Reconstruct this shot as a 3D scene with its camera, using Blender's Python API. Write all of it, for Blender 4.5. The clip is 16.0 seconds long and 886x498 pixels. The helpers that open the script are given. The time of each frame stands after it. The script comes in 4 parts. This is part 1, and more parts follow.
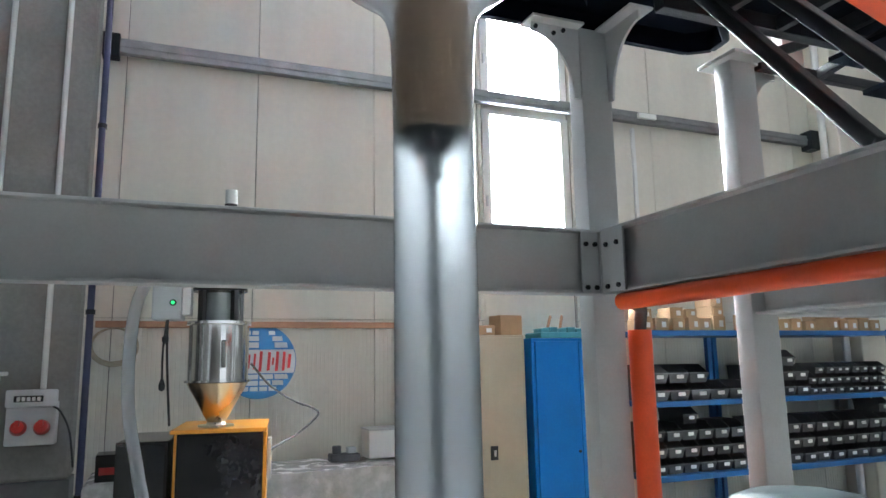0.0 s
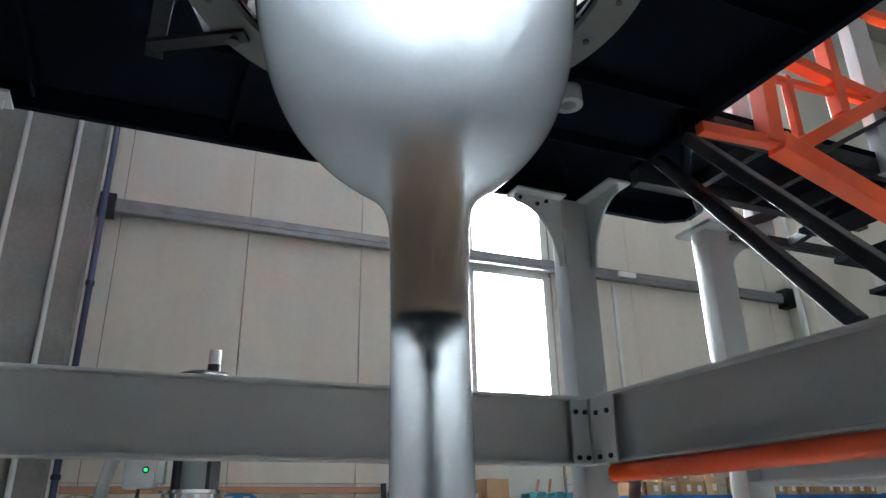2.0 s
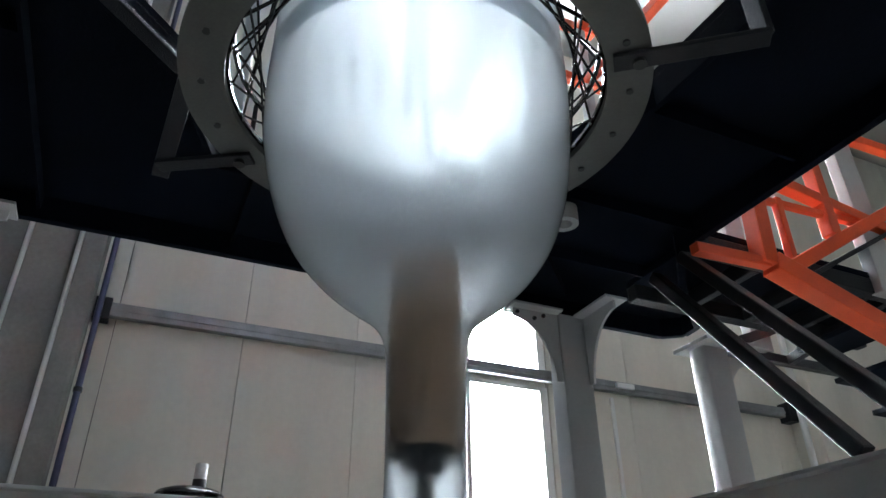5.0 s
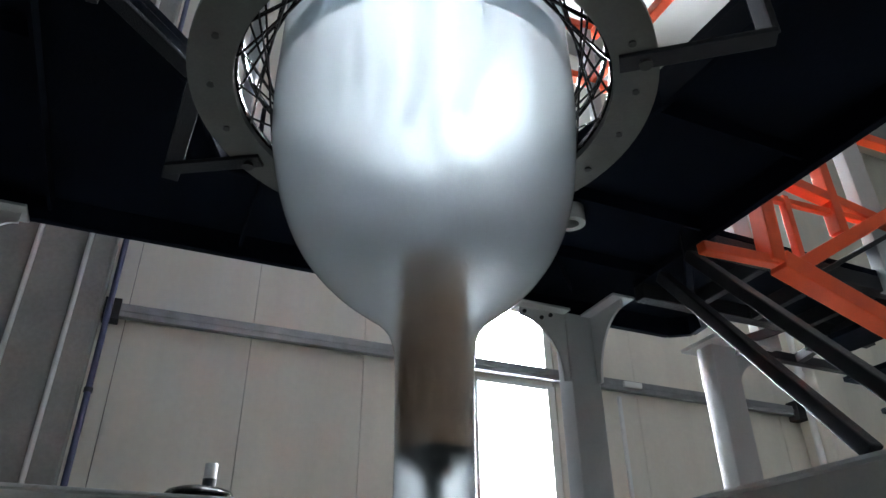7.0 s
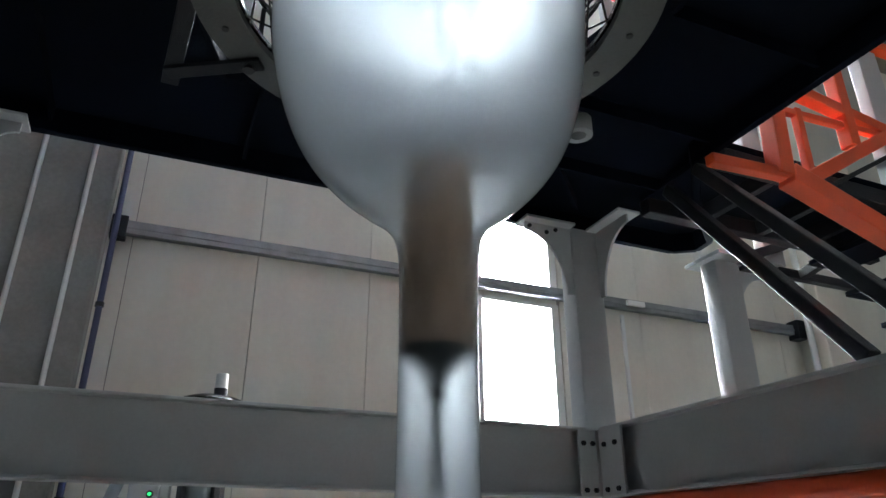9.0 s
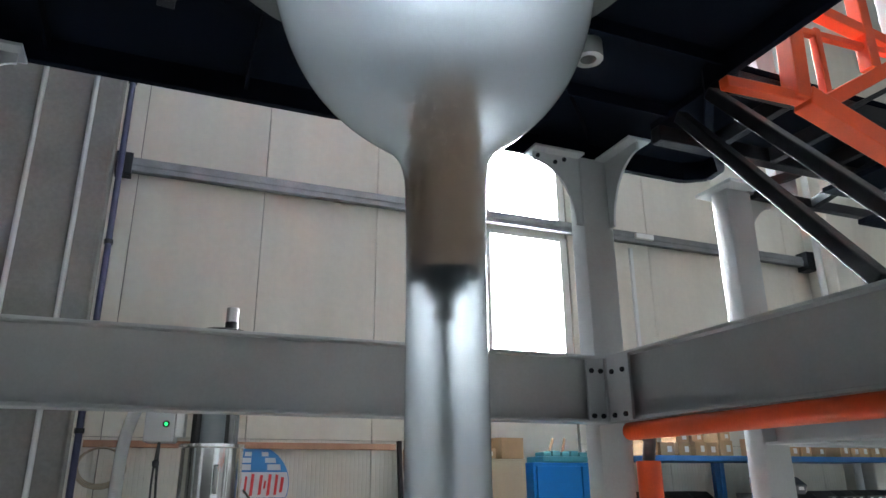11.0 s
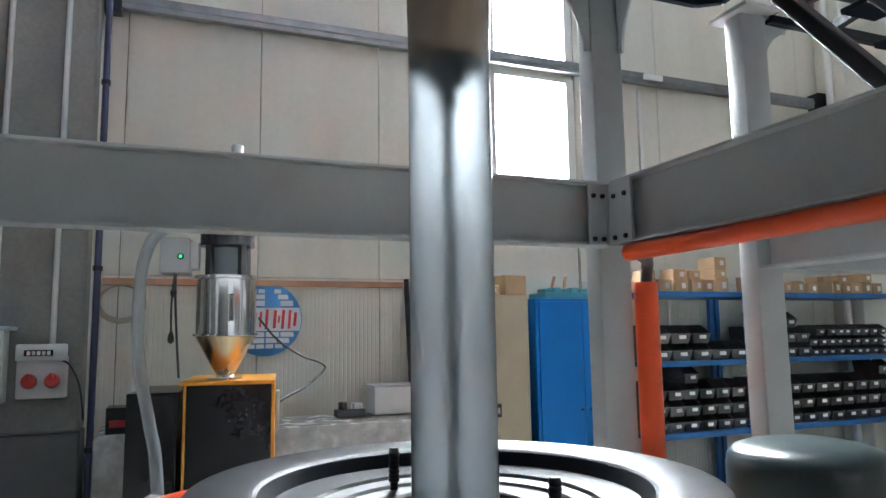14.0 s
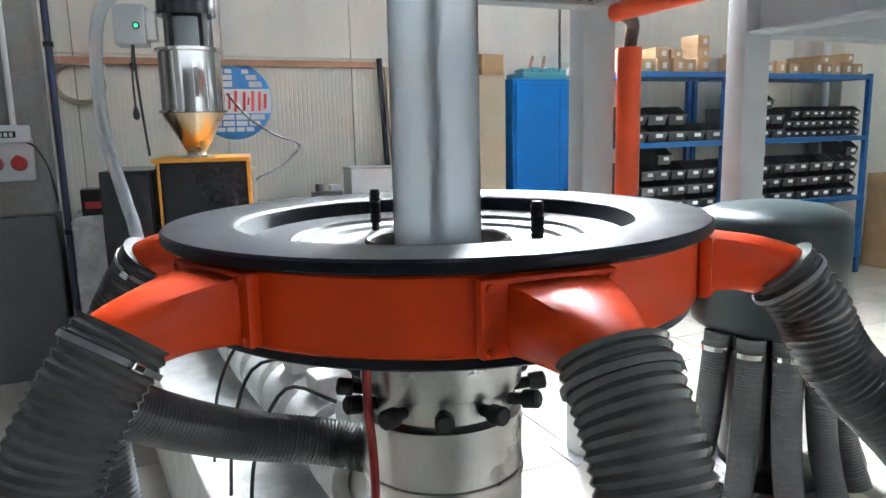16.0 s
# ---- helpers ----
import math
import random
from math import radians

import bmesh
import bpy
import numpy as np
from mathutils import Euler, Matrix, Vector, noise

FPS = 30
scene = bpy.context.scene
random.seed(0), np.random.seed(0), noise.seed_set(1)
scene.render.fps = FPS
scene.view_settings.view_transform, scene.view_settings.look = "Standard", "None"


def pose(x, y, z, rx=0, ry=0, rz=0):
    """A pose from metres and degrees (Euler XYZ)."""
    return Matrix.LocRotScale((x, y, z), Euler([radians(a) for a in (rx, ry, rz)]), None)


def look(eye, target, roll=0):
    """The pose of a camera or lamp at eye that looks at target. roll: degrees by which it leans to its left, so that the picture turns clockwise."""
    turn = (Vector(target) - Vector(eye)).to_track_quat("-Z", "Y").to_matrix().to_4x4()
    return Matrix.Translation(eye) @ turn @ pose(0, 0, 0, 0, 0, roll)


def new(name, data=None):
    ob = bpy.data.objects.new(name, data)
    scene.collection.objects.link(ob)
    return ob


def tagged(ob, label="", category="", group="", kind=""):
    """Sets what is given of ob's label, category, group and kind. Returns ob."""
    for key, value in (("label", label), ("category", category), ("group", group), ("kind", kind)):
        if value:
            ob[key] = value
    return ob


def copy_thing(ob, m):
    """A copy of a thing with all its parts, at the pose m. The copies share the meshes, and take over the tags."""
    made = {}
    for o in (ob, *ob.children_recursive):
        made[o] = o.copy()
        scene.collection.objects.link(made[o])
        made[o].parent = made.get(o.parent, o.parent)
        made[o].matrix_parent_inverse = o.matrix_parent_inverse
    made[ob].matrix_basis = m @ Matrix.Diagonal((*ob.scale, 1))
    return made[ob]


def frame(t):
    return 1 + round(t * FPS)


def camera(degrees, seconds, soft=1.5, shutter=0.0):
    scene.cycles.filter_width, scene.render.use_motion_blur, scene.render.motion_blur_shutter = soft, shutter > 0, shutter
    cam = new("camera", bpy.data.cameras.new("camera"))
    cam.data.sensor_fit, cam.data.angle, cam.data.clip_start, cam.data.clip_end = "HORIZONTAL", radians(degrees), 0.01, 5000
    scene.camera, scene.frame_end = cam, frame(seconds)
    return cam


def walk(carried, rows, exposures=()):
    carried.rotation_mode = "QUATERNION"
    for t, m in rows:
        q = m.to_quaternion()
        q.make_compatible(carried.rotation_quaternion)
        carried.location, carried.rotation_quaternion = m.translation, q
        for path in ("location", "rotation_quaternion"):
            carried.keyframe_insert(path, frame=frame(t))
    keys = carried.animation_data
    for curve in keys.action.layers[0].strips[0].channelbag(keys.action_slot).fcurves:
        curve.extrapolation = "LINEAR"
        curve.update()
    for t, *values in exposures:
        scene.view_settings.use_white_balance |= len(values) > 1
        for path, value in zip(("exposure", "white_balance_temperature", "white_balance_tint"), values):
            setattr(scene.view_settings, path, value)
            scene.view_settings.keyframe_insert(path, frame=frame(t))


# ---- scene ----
cam = camera(65.0, 16.0)
PATH = [
    (0, (-0.09, -0.105, 1.663), (0.354, 1.817, 1.988), -1.0),
    (0.5, (-0.103, -0.084, 1.686), (0.371, 1.806, 2.136), -0.4),
    (1, (-0.109, -0.091, 1.702), (0.368, 1.772, 2.253), -0.7),
    (1.5, (-0.117, -0.106, 1.725), (0.343, 1.728, 2.377), -1.0),
    (2, (-0.125, -0.131, 1.731), (0.351, 1.669, 2.462), -1.1),
    (2.5, (-0.121, -0.122, 1.748), (0.352, 1.65, 2.545), -1.1),
    (3, (-0.122, -0.13, 1.758), (0.357, 1.622, 2.595), -1.1),
    (3.5, (-0.122, -0.145, 1.753), (0.371, 1.579, 2.638), -1.2),
    (4, (-0.121, -0.13, 1.769), (0.348, 1.565, 2.72), -1.4),
    (4.5, (-0.128, -0.14, 1.777), (0.339, 1.532, 2.771), -0.7),
    (7, (-0.138, -0.161, 1.775), (0.301, 1.519, 2.768), -0.4),
    (7.5, (-0.138, -0.149, 1.778), (0.306, 1.55, 2.734), -0.3),
    (8, (-0.134, -0.144, 1.769), (0.318, 1.574, 2.688), -0.3),
    (8.5, (-0.131, -0.154, 1.748), (0.316, 1.593, 2.613), -0.4),
    (9, (-0.128, -0.136, 1.736), (0.318, 1.642, 2.535), -0.0),
    (9.5, (-0.123, -0.137, 1.72), (0.322, 1.666, 2.465), -0.4),
    (10, (-0.117, -0.118, 1.72), (0.323, 1.71, 2.401), -0.4),
    (12.5, (-0.124, -0.1, 1.677), (0.324, 1.768, 2.234), -0.8),
    (13, (-0.124, -0.095, 1.65), (0.328, 1.799, 2.105), -1.1),
    (13.5, (-0.11, -0.087, 1.618), (0.362, 1.825, 1.968), -0.7),
    (14, (-0.116, -0.097, 1.586), (0.326, 1.839, 1.826), -0.8),
    (14.5, (-0.109, -0.071, 1.55), (0.346, 1.873, 1.658), -1.7),
    (15, (-0.113, -0.06, 1.523), (0.367, 1.881, 1.503), -1.1),
    (15.5, (-0.116, -0.06, 1.504), (0.384, 1.873, 1.382), -1.0),
    (16, (-0.12, -0.052, 1.47), (0.379, 1.856, 1.134), -1.3),
]
EXPOSURES = [(0, 0.3), (1.5, -0.05), (3.5, -0.55), (7, -0.6), (9, -0.6), (10, -0.3), (12.5, 0.1), (14, 0.1), (15, 0.15), (15.5, 0.4), (16, 0.7)]
walk(cam, [(t, look(eye, target, roll)) for t, eye, target, roll in PATH], EXPOSURES)

# ---- world and light ----
world = bpy.data.worlds.new("world")
scene.world = world
world.use_nodes = True
_wn = world.node_tree.nodes
_sky = _wn.new("ShaderNodeTexSky")
_sky.sky_type = "NISHITA"
_sky.sun_disc = False
_sky.sun_elevation, _sky.sun_rotation = radians(48), radians(20)
world.node_tree.links.new(_sky.outputs[0], _wn["Background"].inputs[0])
_wn["Background"].inputs[1].default_value = 0.12
sun = new("sun", bpy.data.lights.new("sun", "SUN"))
sun.data.energy, sun.data.angle, sun.data.color = 0.8, radians(12), (1.0, 0.96, 0.9)
sun.matrix_world = look((4, 14, 14), (0.5, 2, 0))


def fill_lamp(name, x, y, z, w, h, target, power, tint=(0.81, 0.895, 1.0), spread=180):
    """An added area lamp in the closed hall, with no opening behind it."""
    lamp = new(name, bpy.data.lights.new(name, "AREA"))
    lamp.data.shape, lamp.data.size, lamp.data.size_y = "RECTANGLE", w, h
    lamp.data.energy, lamp.data.color, lamp.data.spread = power, tint, radians(spread)
    lamp.matrix_world = look((x, y, z), target)
    return lamp


# The hall stands turned against the camera's first heading, about a point of the wall.
HALL = pose(1.5, 5.335, 0, 0, 0, 9.0) @ pose(-1.5, -5.335, 0)
# Added fill from rear and west; those walls have no gate or window.
fill_lamp("rear_fill_light", 5.0, -8.0, 2.4, 5.0, 4.0, (2.5, 0, 2.2), 38)
fill_lamp("west_fill_light", -8.6, 1.0, 4.2, 6.0, 2.4, (0, 1.5, 2.5), 3)
# Three lamps added under the closed roof, which has no skylights.
fill_lamp("roof_fill_light", 2.7, 3.3, 8.1, 5.0, 1.2, (1.8, 3.6, 0), 16)
# Narrow beam added to brighten the film tube and bubble.
fill_lamp("roof_fill_light", 0.7, 4.3, 8.1, 2.4, 1.2, (0.187, 1.157, 3.3), 200, spread=56)
fill_lamp("roof_fill_light", 5.5, 2.2, 8.1, 2.0, 6.0, (5.5, 2.4, 0), 14)


# ---- materials ----
def mat(name, color, rough=0.5, metal=0.0, var=0.12, scale=6.0, grain=60.0, bump=0.05, coat=0.0, random_tint=0.0, streak=False, spec=0.5):
    """Painted or plain surface with two scales of colour variation and a fine relief."""
    m = bpy.data.materials.new(name)
    m.use_nodes = True
    n, l = m.node_tree.nodes, m.node_tree.links
    b = n["Principled BSDF"]
    tc = n.new("ShaderNodeTexCoord")
    big, fine = n.new("ShaderNodeTexNoise"), n.new("ShaderNodeTexNoise")
    big.inputs["Scale"].default_value, big.inputs["Detail"].default_value = scale, 5
    fine.inputs["Scale"].default_value, fine.inputs["Detail"].default_value = grain, 3
    src = tc.outputs["Object"]
    if streak:
        mp = n.new("ShaderNodeMapping")
        mp.inputs["Scale"].default_value = (3.0, 3.0, 0.35)
        l.new(src, mp.inputs[0])
        src = mp.outputs[0]
    l.new(src, big.inputs["Vector"])
    l.new(tc.outputs["Object"], fine.inputs["Vector"])
    ramp = n.new("ShaderNodeMapRange")
    ramp.inputs[1].default_value, ramp.inputs[2].default_value = 0.3, 0.7
    ramp.inputs[3].default_value, ramp.inputs[4].default_value = 1 - var, 1 + var * 0.6
    l.new(big.outputs[0], ramp.inputs[0])
    ramp2 = n.new("ShaderNodeMapRange")
    ramp2.inputs[1].default_value, ramp2.inputs[2].default_value = 0.3, 0.7
    ramp2.inputs[3].default_value, ramp2.inputs[4].default_value = 1 - var * 0.4, 1 + var * 0.3
    l.new(fine.outputs[0], ramp2.inputs[0])
    mul = n.new("ShaderNodeMath")
    mul.operation = "MULTIPLY"
    l.new(ramp.outputs[0], mul.inputs[0])
    l.new(ramp2.outputs[0], mul.inputs[1])
    out = mul.outputs[0]
    if random_tint:
        oi, mr, m2 = n.new("ShaderNodeObjectInfo"), n.new("ShaderNodeMapRange"), n.new("ShaderNodeMath")
        mr.inputs[3].default_value, mr.inputs[4].default_value = 1 - random_tint, 1 + random_tint
        l.new(oi.outputs["Random"], mr.inputs[0])
        m2.operation = "MULTIPLY"
        l.new(out, m2.inputs[0])
        l.new(mr.outputs[0], m2.inputs[1])
        out = m2.outputs[0]
    vm = n.new("ShaderNodeVectorMath")
    vm.operation = "SCALE"
    vm.inputs[0].default_value = color
    l.new(out, vm.inputs["Scale"])
    l.new(vm.outputs[0], b.inputs["Base Color"])
    b.inputs["Roughness"].default_value, b.inputs["Metallic"].default_value = rough, metal
    b.inputs["Specular IOR Level"].default_value = spec
    b.inputs["Coat Weight"].default_value = coat
    rr = n.new("ShaderNodeMapRange")
    rr.inputs[3].default_value, rr.inputs[4].default_value = max(rough - 0.1, 0.02), min(rough + 0.12, 1)
    l.new(big.outputs[0], rr.inputs[0])
    l.new(rr.outputs[0], b.inputs["Roughness"])
    if bump:
        bp = n.new("ShaderNodeBump")
        bp.inputs["Strength"].default_value, bp.inputs["Distance"].default_value = bump, 0.01
        l.new(fine.outputs[0], bp.inputs["Height"])
        l.new(bp.outputs[0], b.inputs["Normal"])
    return m


M_WALL = mat("cream_panel", (0.69, 0.66, 0.59), 0.55, var=0.07, scale=1.2, grain=25, bump=0.03, streak=True, random_tint=0.015)
# Colour of the unseen walls, set dark so they bounce less light back.
M_FARWALL = mat("darkened_grey_panel", (0.25, 0.25, 0.25), 0.7, var=0.1, scale=1.2, grain=25)
M_JOINT = mat("panel_joint", (0.16, 0.15, 0.14), 0.8)
M_CONC = mat("concrete", (0.20, 0.197, 0.188), 0.85, var=0.2, scale=2.5, grain=40, bump=0.25)
M_CONC_D = mat("grey_dado_paint", (0.10, 0.105, 0.11), 0.6, var=0.18, scale=3, grain=30, bump=0.1)
M_FLOOR = mat("beige_floor_tile", (0.46, 0.43, 0.38), 0.35, var=0.1, scale=4, grain=60, bump=0.02, random_tint=0.05)
M_GROUT = mat("dark_grout", (0.12, 0.11, 0.1), 0.9)
# Roof tone lowered as well, to cut the light bounced down.
M_CEIL = mat("roof_panel", (0.32, 0.32, 0.31), 0.6, var=0.06, scale=1)
M_STEEL_PAINT = mat("grey_painted_steel", (0.48, 0.495, 0.505), 0.38, var=0.08, scale=4, grain=90, bump=0.06)
M_GALV = mat("galvanised_steel", (0.22, 0.23, 0.245), 0.45, 0.5, var=0.2, scale=9, grain=80)
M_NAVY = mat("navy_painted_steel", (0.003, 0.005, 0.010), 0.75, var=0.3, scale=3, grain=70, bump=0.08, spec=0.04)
M_BLACKST = mat("black_painted_steel", (0.016, 0.018, 0.022), 0.42, var=0.3, scale=6, grain=300, bump=0.25, spec=0.2)
M_ORANGE = mat("orange_enamel", (0.80, 0.062, 0.006), 0.4, var=0.1, scale=5, grain=120, bump=0.04, coat=0.1, spec=0.25)
M_ORANGE_R = mat("orange_rail_paint", (0.82, 0.095, 0.02), 0.38, var=0.12, scale=5, grain=120, bump=0.05)
M_BLACKDISC = mat("dark_anodised_metal", (0.012, 0.015, 0.022), 0.38, 0.0, var=0.15, scale=5, grain=260, bump=0.12, spec=0.14)
M_STEEL = mat("brushed_steel", (0.60, 0.59, 0.57), 0.28, 1.0, var=0.12, scale=7, grain=200, bump=0.05)
M_CHROME = mat("polished_steel", (0.72, 0.71, 0.69), 0.12, 1.0, var=0.06, scale=5, grain=60, bump=0.01)
M_BRASS = mat("warm_steel_cone", (0.62, 0.47, 0.30), 0.25, 1.0, var=0.1)
M_HOSE = mat("grey_hose_plastic", (0.11, 0.115, 0.12), 0.2, var=0.2, scale=8, grain=60, bump=0.04)
M_TANK = mat("dark_green_grey_enamel", (0.018, 0.028, 0.030), 0.3, var=0.2, scale=4, grain=80, bump=0.05, coat=0.08, spec=0.35)
M_BLUE = mat("blue_enamel", (0.002, 0.115, 0.37), 0.45, var=0.1, scale=3, grain=60, spec=0.2)
M_BLUE_R = mat("blue_rack_paint", (0.010, 0.10, 0.30), 0.45, var=0.12, scale=4, grain=60)
M_BEIGE = mat("beige_cabinet_paint", (0.40, 0.335, 0.245), 0.5, var=0.06, scale=3, grain=60)
M_BIN = mat("black_bin_plastic", (0.065, 0.068, 0.073), 0.4, var=0.15, scale=10, random_tint=0.3)
M_LABEL = mat("white_paper_label", (0.78, 0.78, 0.76), 0.7, var=0.05)
M_CARD = mat("brown_cardboard", (0.42, 0.27, 0.15), 0.85, var=0.12, scale=8, grain=120, random_tint=0.2)
M_WOOD = mat("brown_mandrel_sleeve", (0.70, 0.43, 0.28), 0.6, var=0.12, scale=10, grain=40)
M_LIP = mat("turned_steel_lip", (0.065, 0.065, 0.067), 0.5, 1.0, var=0.12, scale=9, grain=220, bump=0.05)
M_RINGSTEEL = mat("dull_cast_ring", (0.10, 0.105, 0.10), 0.55, 0.3, var=0.15, scale=8, grain=120, bump=0.1)
M_ROD = mat("dull_grey_rod", (0.22, 0.225, 0.23), 0.5, 0.3)
M_BROWNRAIL = mat("brown_wooden_batten", (0.38, 0.20, 0.12), 0.6, var=0.15, scale=6)
M_WHITEP = mat("white_plastic", (0.74, 0.75, 0.74), 0.4, var=0.04)
M_GREYP = mat("light_grey_plastic", (0.5, 0.52, 0.54), 0.45, var=0.06)
M_RED = mat("red_plastic", (0.38, 0.02, 0.016), 0.35, var=0.08)
M_BLK = mat("black_rubber", (0.018, 0.018, 0.02), 0.5, var=0.2)
M_BLKPANEL = mat("black_panel", (0.012, 0.012, 0.014), 0.22, var=0.3, scale=3)
M_YELLOW = mat("amber_enamel", (0.75, 0.30, 0.03), 0.4, var=0.08)
M_PIPEBLUE = mat("navy_pipe_paint", (0.03, 0.035, 0.09), 0.45, var=0.15)
M_SIGNBLUE = mat("sign_blue", (0.03, 0.20, 0.50), 0.4, var=0.08)
M_SIGNWHITE = mat("sign_white", (0.72, 0.75, 0.78), 0.45, var=0.05)
M_SIGNRED = mat("sign_red", (0.62, 0.03, 0.04), 0.45, var=0.05)
M_PVC = mat("window_frame_white", (0.72, 0.72, 0.70), 0.4, var=0.04)
M_WRAP = mat("grey_plastic_sheet", (0.50, 0.50, 0.50), 0.25, var=0.22, scale=9, grain=30, bump=0.5)
M_DARKGAP = mat("dark_clutter", (0.05, 0.05, 0.055), 0.6, var=0.4, scale=9)
M_MACH = mat("white_machine_paint", (0.60, 0.60, 0.58), 0.45, var=0.2, scale=12, grain=60)
M_TEAL = mat("teal_plastic", (0.04, 0.20, 0.24), 0.4, var=0.1)
M_GREENHOSE = mat("green_hose", (0.02, 0.07, 0.06), 0.4, var=0.1)


def glow(name, color, strength):
    m = bpy.data.materials.new(name)
    m.use_nodes = True
    n, l = m.node_tree.nodes, m.node_tree.links
    e = n.new("ShaderNodeEmission")
    e.inputs[0].default_value, e.inputs[1].default_value = (*color, 1), strength
    l.new(e.outputs[0], n["Material Output"].inputs[0])
    return m


M_SKYGLOW = glow("bright_sky", (0.86, 0.94, 1.0), 245.0)
M_GREENLED = glow("green_pilot_lamp", (0.05, 1.0, 0.3), 2.0)
M_TUBE = glow("fluorescent_tube", (0.95, 0.98, 1.0), 12.0)


def film_material(name, haze, blur, streak=0.12, sheen=0.2):
    """Milky blown film: forward-scattering, with faint streaks along the draw."""
    m = bpy.data.materials.new(name)
    m.use_nodes = True
    n, l = m.node_tree.nodes, m.node_tree.links
    tc, mp, ns = n.new("ShaderNodeTexCoord"), n.new("ShaderNodeMapping"), n.new("ShaderNodeTexNoise")
    mp.inputs["Scale"].default_value = (30, 30, 0.9)
    ns.inputs["Scale"].default_value, ns.inputs["Detail"].default_value = 1.0, 6
    l.new(tc.outputs["Object"], mp.inputs[0])
    l.new(mp.outputs[0], ns.inputs["Vector"])
    ref, trl, dif, glo = (n.new("ShaderNodeBsdf" + k) for k in ("Refraction", "Translucent", "Diffuse", "Glossy"))
    ref.inputs["Color"].default_value = (0.96, 0.985, 1.0, 1)
    ref.inputs["Roughness"].default_value, ref.inputs["IOR"].default_value = blur, 1.3
    trl.inputs["Color"].default_value = (0.93, 0.965, 1.0, 1)
    dif.inputs["Color"].default_value = (0.84, 0.88, 0.91, 1)
    glo.inputs["Roughness"].default_value = sheen
    a, b, c = (n.new("ShaderNodeMixShader") for _ in range(3))
    a.inputs[0].default_value = 0.18
    l.new(trl.outputs[0], a.inputs[1])
    l.new(dif.outputs[0], a.inputs[2])
    mr = n.new("ShaderNodeMapRange")
    mr.inputs[1].default_value, mr.inputs[2].default_value = 0.40, 0.62
    mr.inputs[3].default_value, mr.inputs[4].default_value = haze - streak, haze + streak
    l.new(ns.outputs[0], mr.inputs[0])
    l.new(mr.outputs[0], b.inputs[0])
    l.new(ref.outputs[0], b.inputs[1])
    l.new(a.outputs[0], b.inputs[2])
    fr = n.new("ShaderNodeFresnel")
    fr.inputs[0].default_value = 1.2
    l.new(fr.outputs[0], c.inputs[0])
    l.new(b.outputs[0], c.inputs[1])
    l.new(glo.outputs[0], c.inputs[2])
    l.new(c.outputs[0], n["Material Output"].inputs[0])
    return m


M_FILM = film_material("milky_film", 0.19, 0.42, 0.09)
M_STALK = film_material("clear_film_stalk", 0.11, 0.54, 0.03)
M_CLEARHOSE = film_material("clear_hose", 0.55, 0.3, 0.05)


def glass_mat():
    m = bpy.data.materials.new("clear_acrylic")
    m.use_nodes = True
    b = m.node_tree.nodes["Principled BSDF"]
    b.inputs["Base Color"].default_value = (0.9, 0.93, 0.93, 1)
    b.inputs["Transmission Weight"].default_value, b.inputs["Roughness"].default_value, b.inputs["IOR"].default_value = 1.0, 0.03, 1.04
    return m


M_GLASS = glass_mat()


# ---- builders ----
PLACE = HALL


def link(name, bm, material, m=None, smooth=None, top=True):
    me = bpy.data.meshes.new(name)
    bmesh.ops.recalc_face_normals(bm, faces=bm.faces[:])
    bm.to_mesh(me)
    bm.free()
    me.materials.append(material)
    if smooth is not None:
        me.shade_smooth()
        me.set_sharp_from_angle(angle=radians(smooth))
    ob = new(name, me)
    if top:
        ob.matrix_basis = PLACE @ (m or Matrix())
    elif m is not None:
        ob.matrix_basis = m
    return ob


def part(name, bm, material, parent, label="", smooth=None, m=None):
    ob = link(name, bm, material, m, smooth, False)
    ob.parent = parent
    if label:
        ob["label"] = label
    return ob


def thing(name, label, category, m=None, group="", kind=""):
    ob = new(name)
    ob.empty_display_size = 0.1
    ob.matrix_basis = PLACE @ (m or Matrix())
    return tagged(ob, label, category, group, kind)


def solid(name, bm, material, label, category, group="", kind="", smooth=None, m=None):
    return tagged(link(name, bm, material, m, smooth), label, category, group, kind)


def box(x0, x1, y0, y1, z0, z1, bev=0.0, bm=None, m=None):
    bm = bm or bmesh.new()
    got = bmesh.ops.create_cube(bm, size=1.0)["verts"]
    mm = Matrix.Translation(((x0 + x1) / 2, (y0 + y1) / 2, (z0 + z1) / 2)) @ Matrix.Diagonal((x1 - x0, y1 - y0, z1 - z0, 1))
    bmesh.ops.transform(bm, matrix=(m @ mm) if m is not None else mm, verts=got)
    if bev:
        bmesh.ops.bevel(bm, geom=list({e for v in got for e in v.link_edges}), offset=bev, segments=2, affect="EDGES", profile=0.5)
    return bm


def lathe(profile, segs=48, bm=None, m=None, closed=False):
    """Turns (r, z) pairs about z."""
    bm = bm or bmesh.new()
    rings = []
    for r, z in profile:
        if r < 1e-6:
            rings.append([bm.verts.new((0, 0, z))])
        else:
            rings.append([bm.verts.new((r * math.cos(2 * math.pi * i / segs), r * math.sin(2 * math.pi * i / segs), z)) for i in range(segs)])
    pairs = list(zip(rings, rings[1:])) + ([(rings[-1], rings[0])] if closed else [])
    for a, b in pairs:
        for i in range(segs):
            j = (i + 1) % segs
            vs = [a[i % len(a)], a[j % len(a)], b[j % len(b)], b[i % len(b)]]
            vs = list(dict.fromkeys(vs))
            if len(vs) > 2:
                bm.faces.new(vs)
    if m is not None:
        bmesh.ops.transform(bm, matrix=m, verts=[v for ring in rings for v in ring])
    return bm


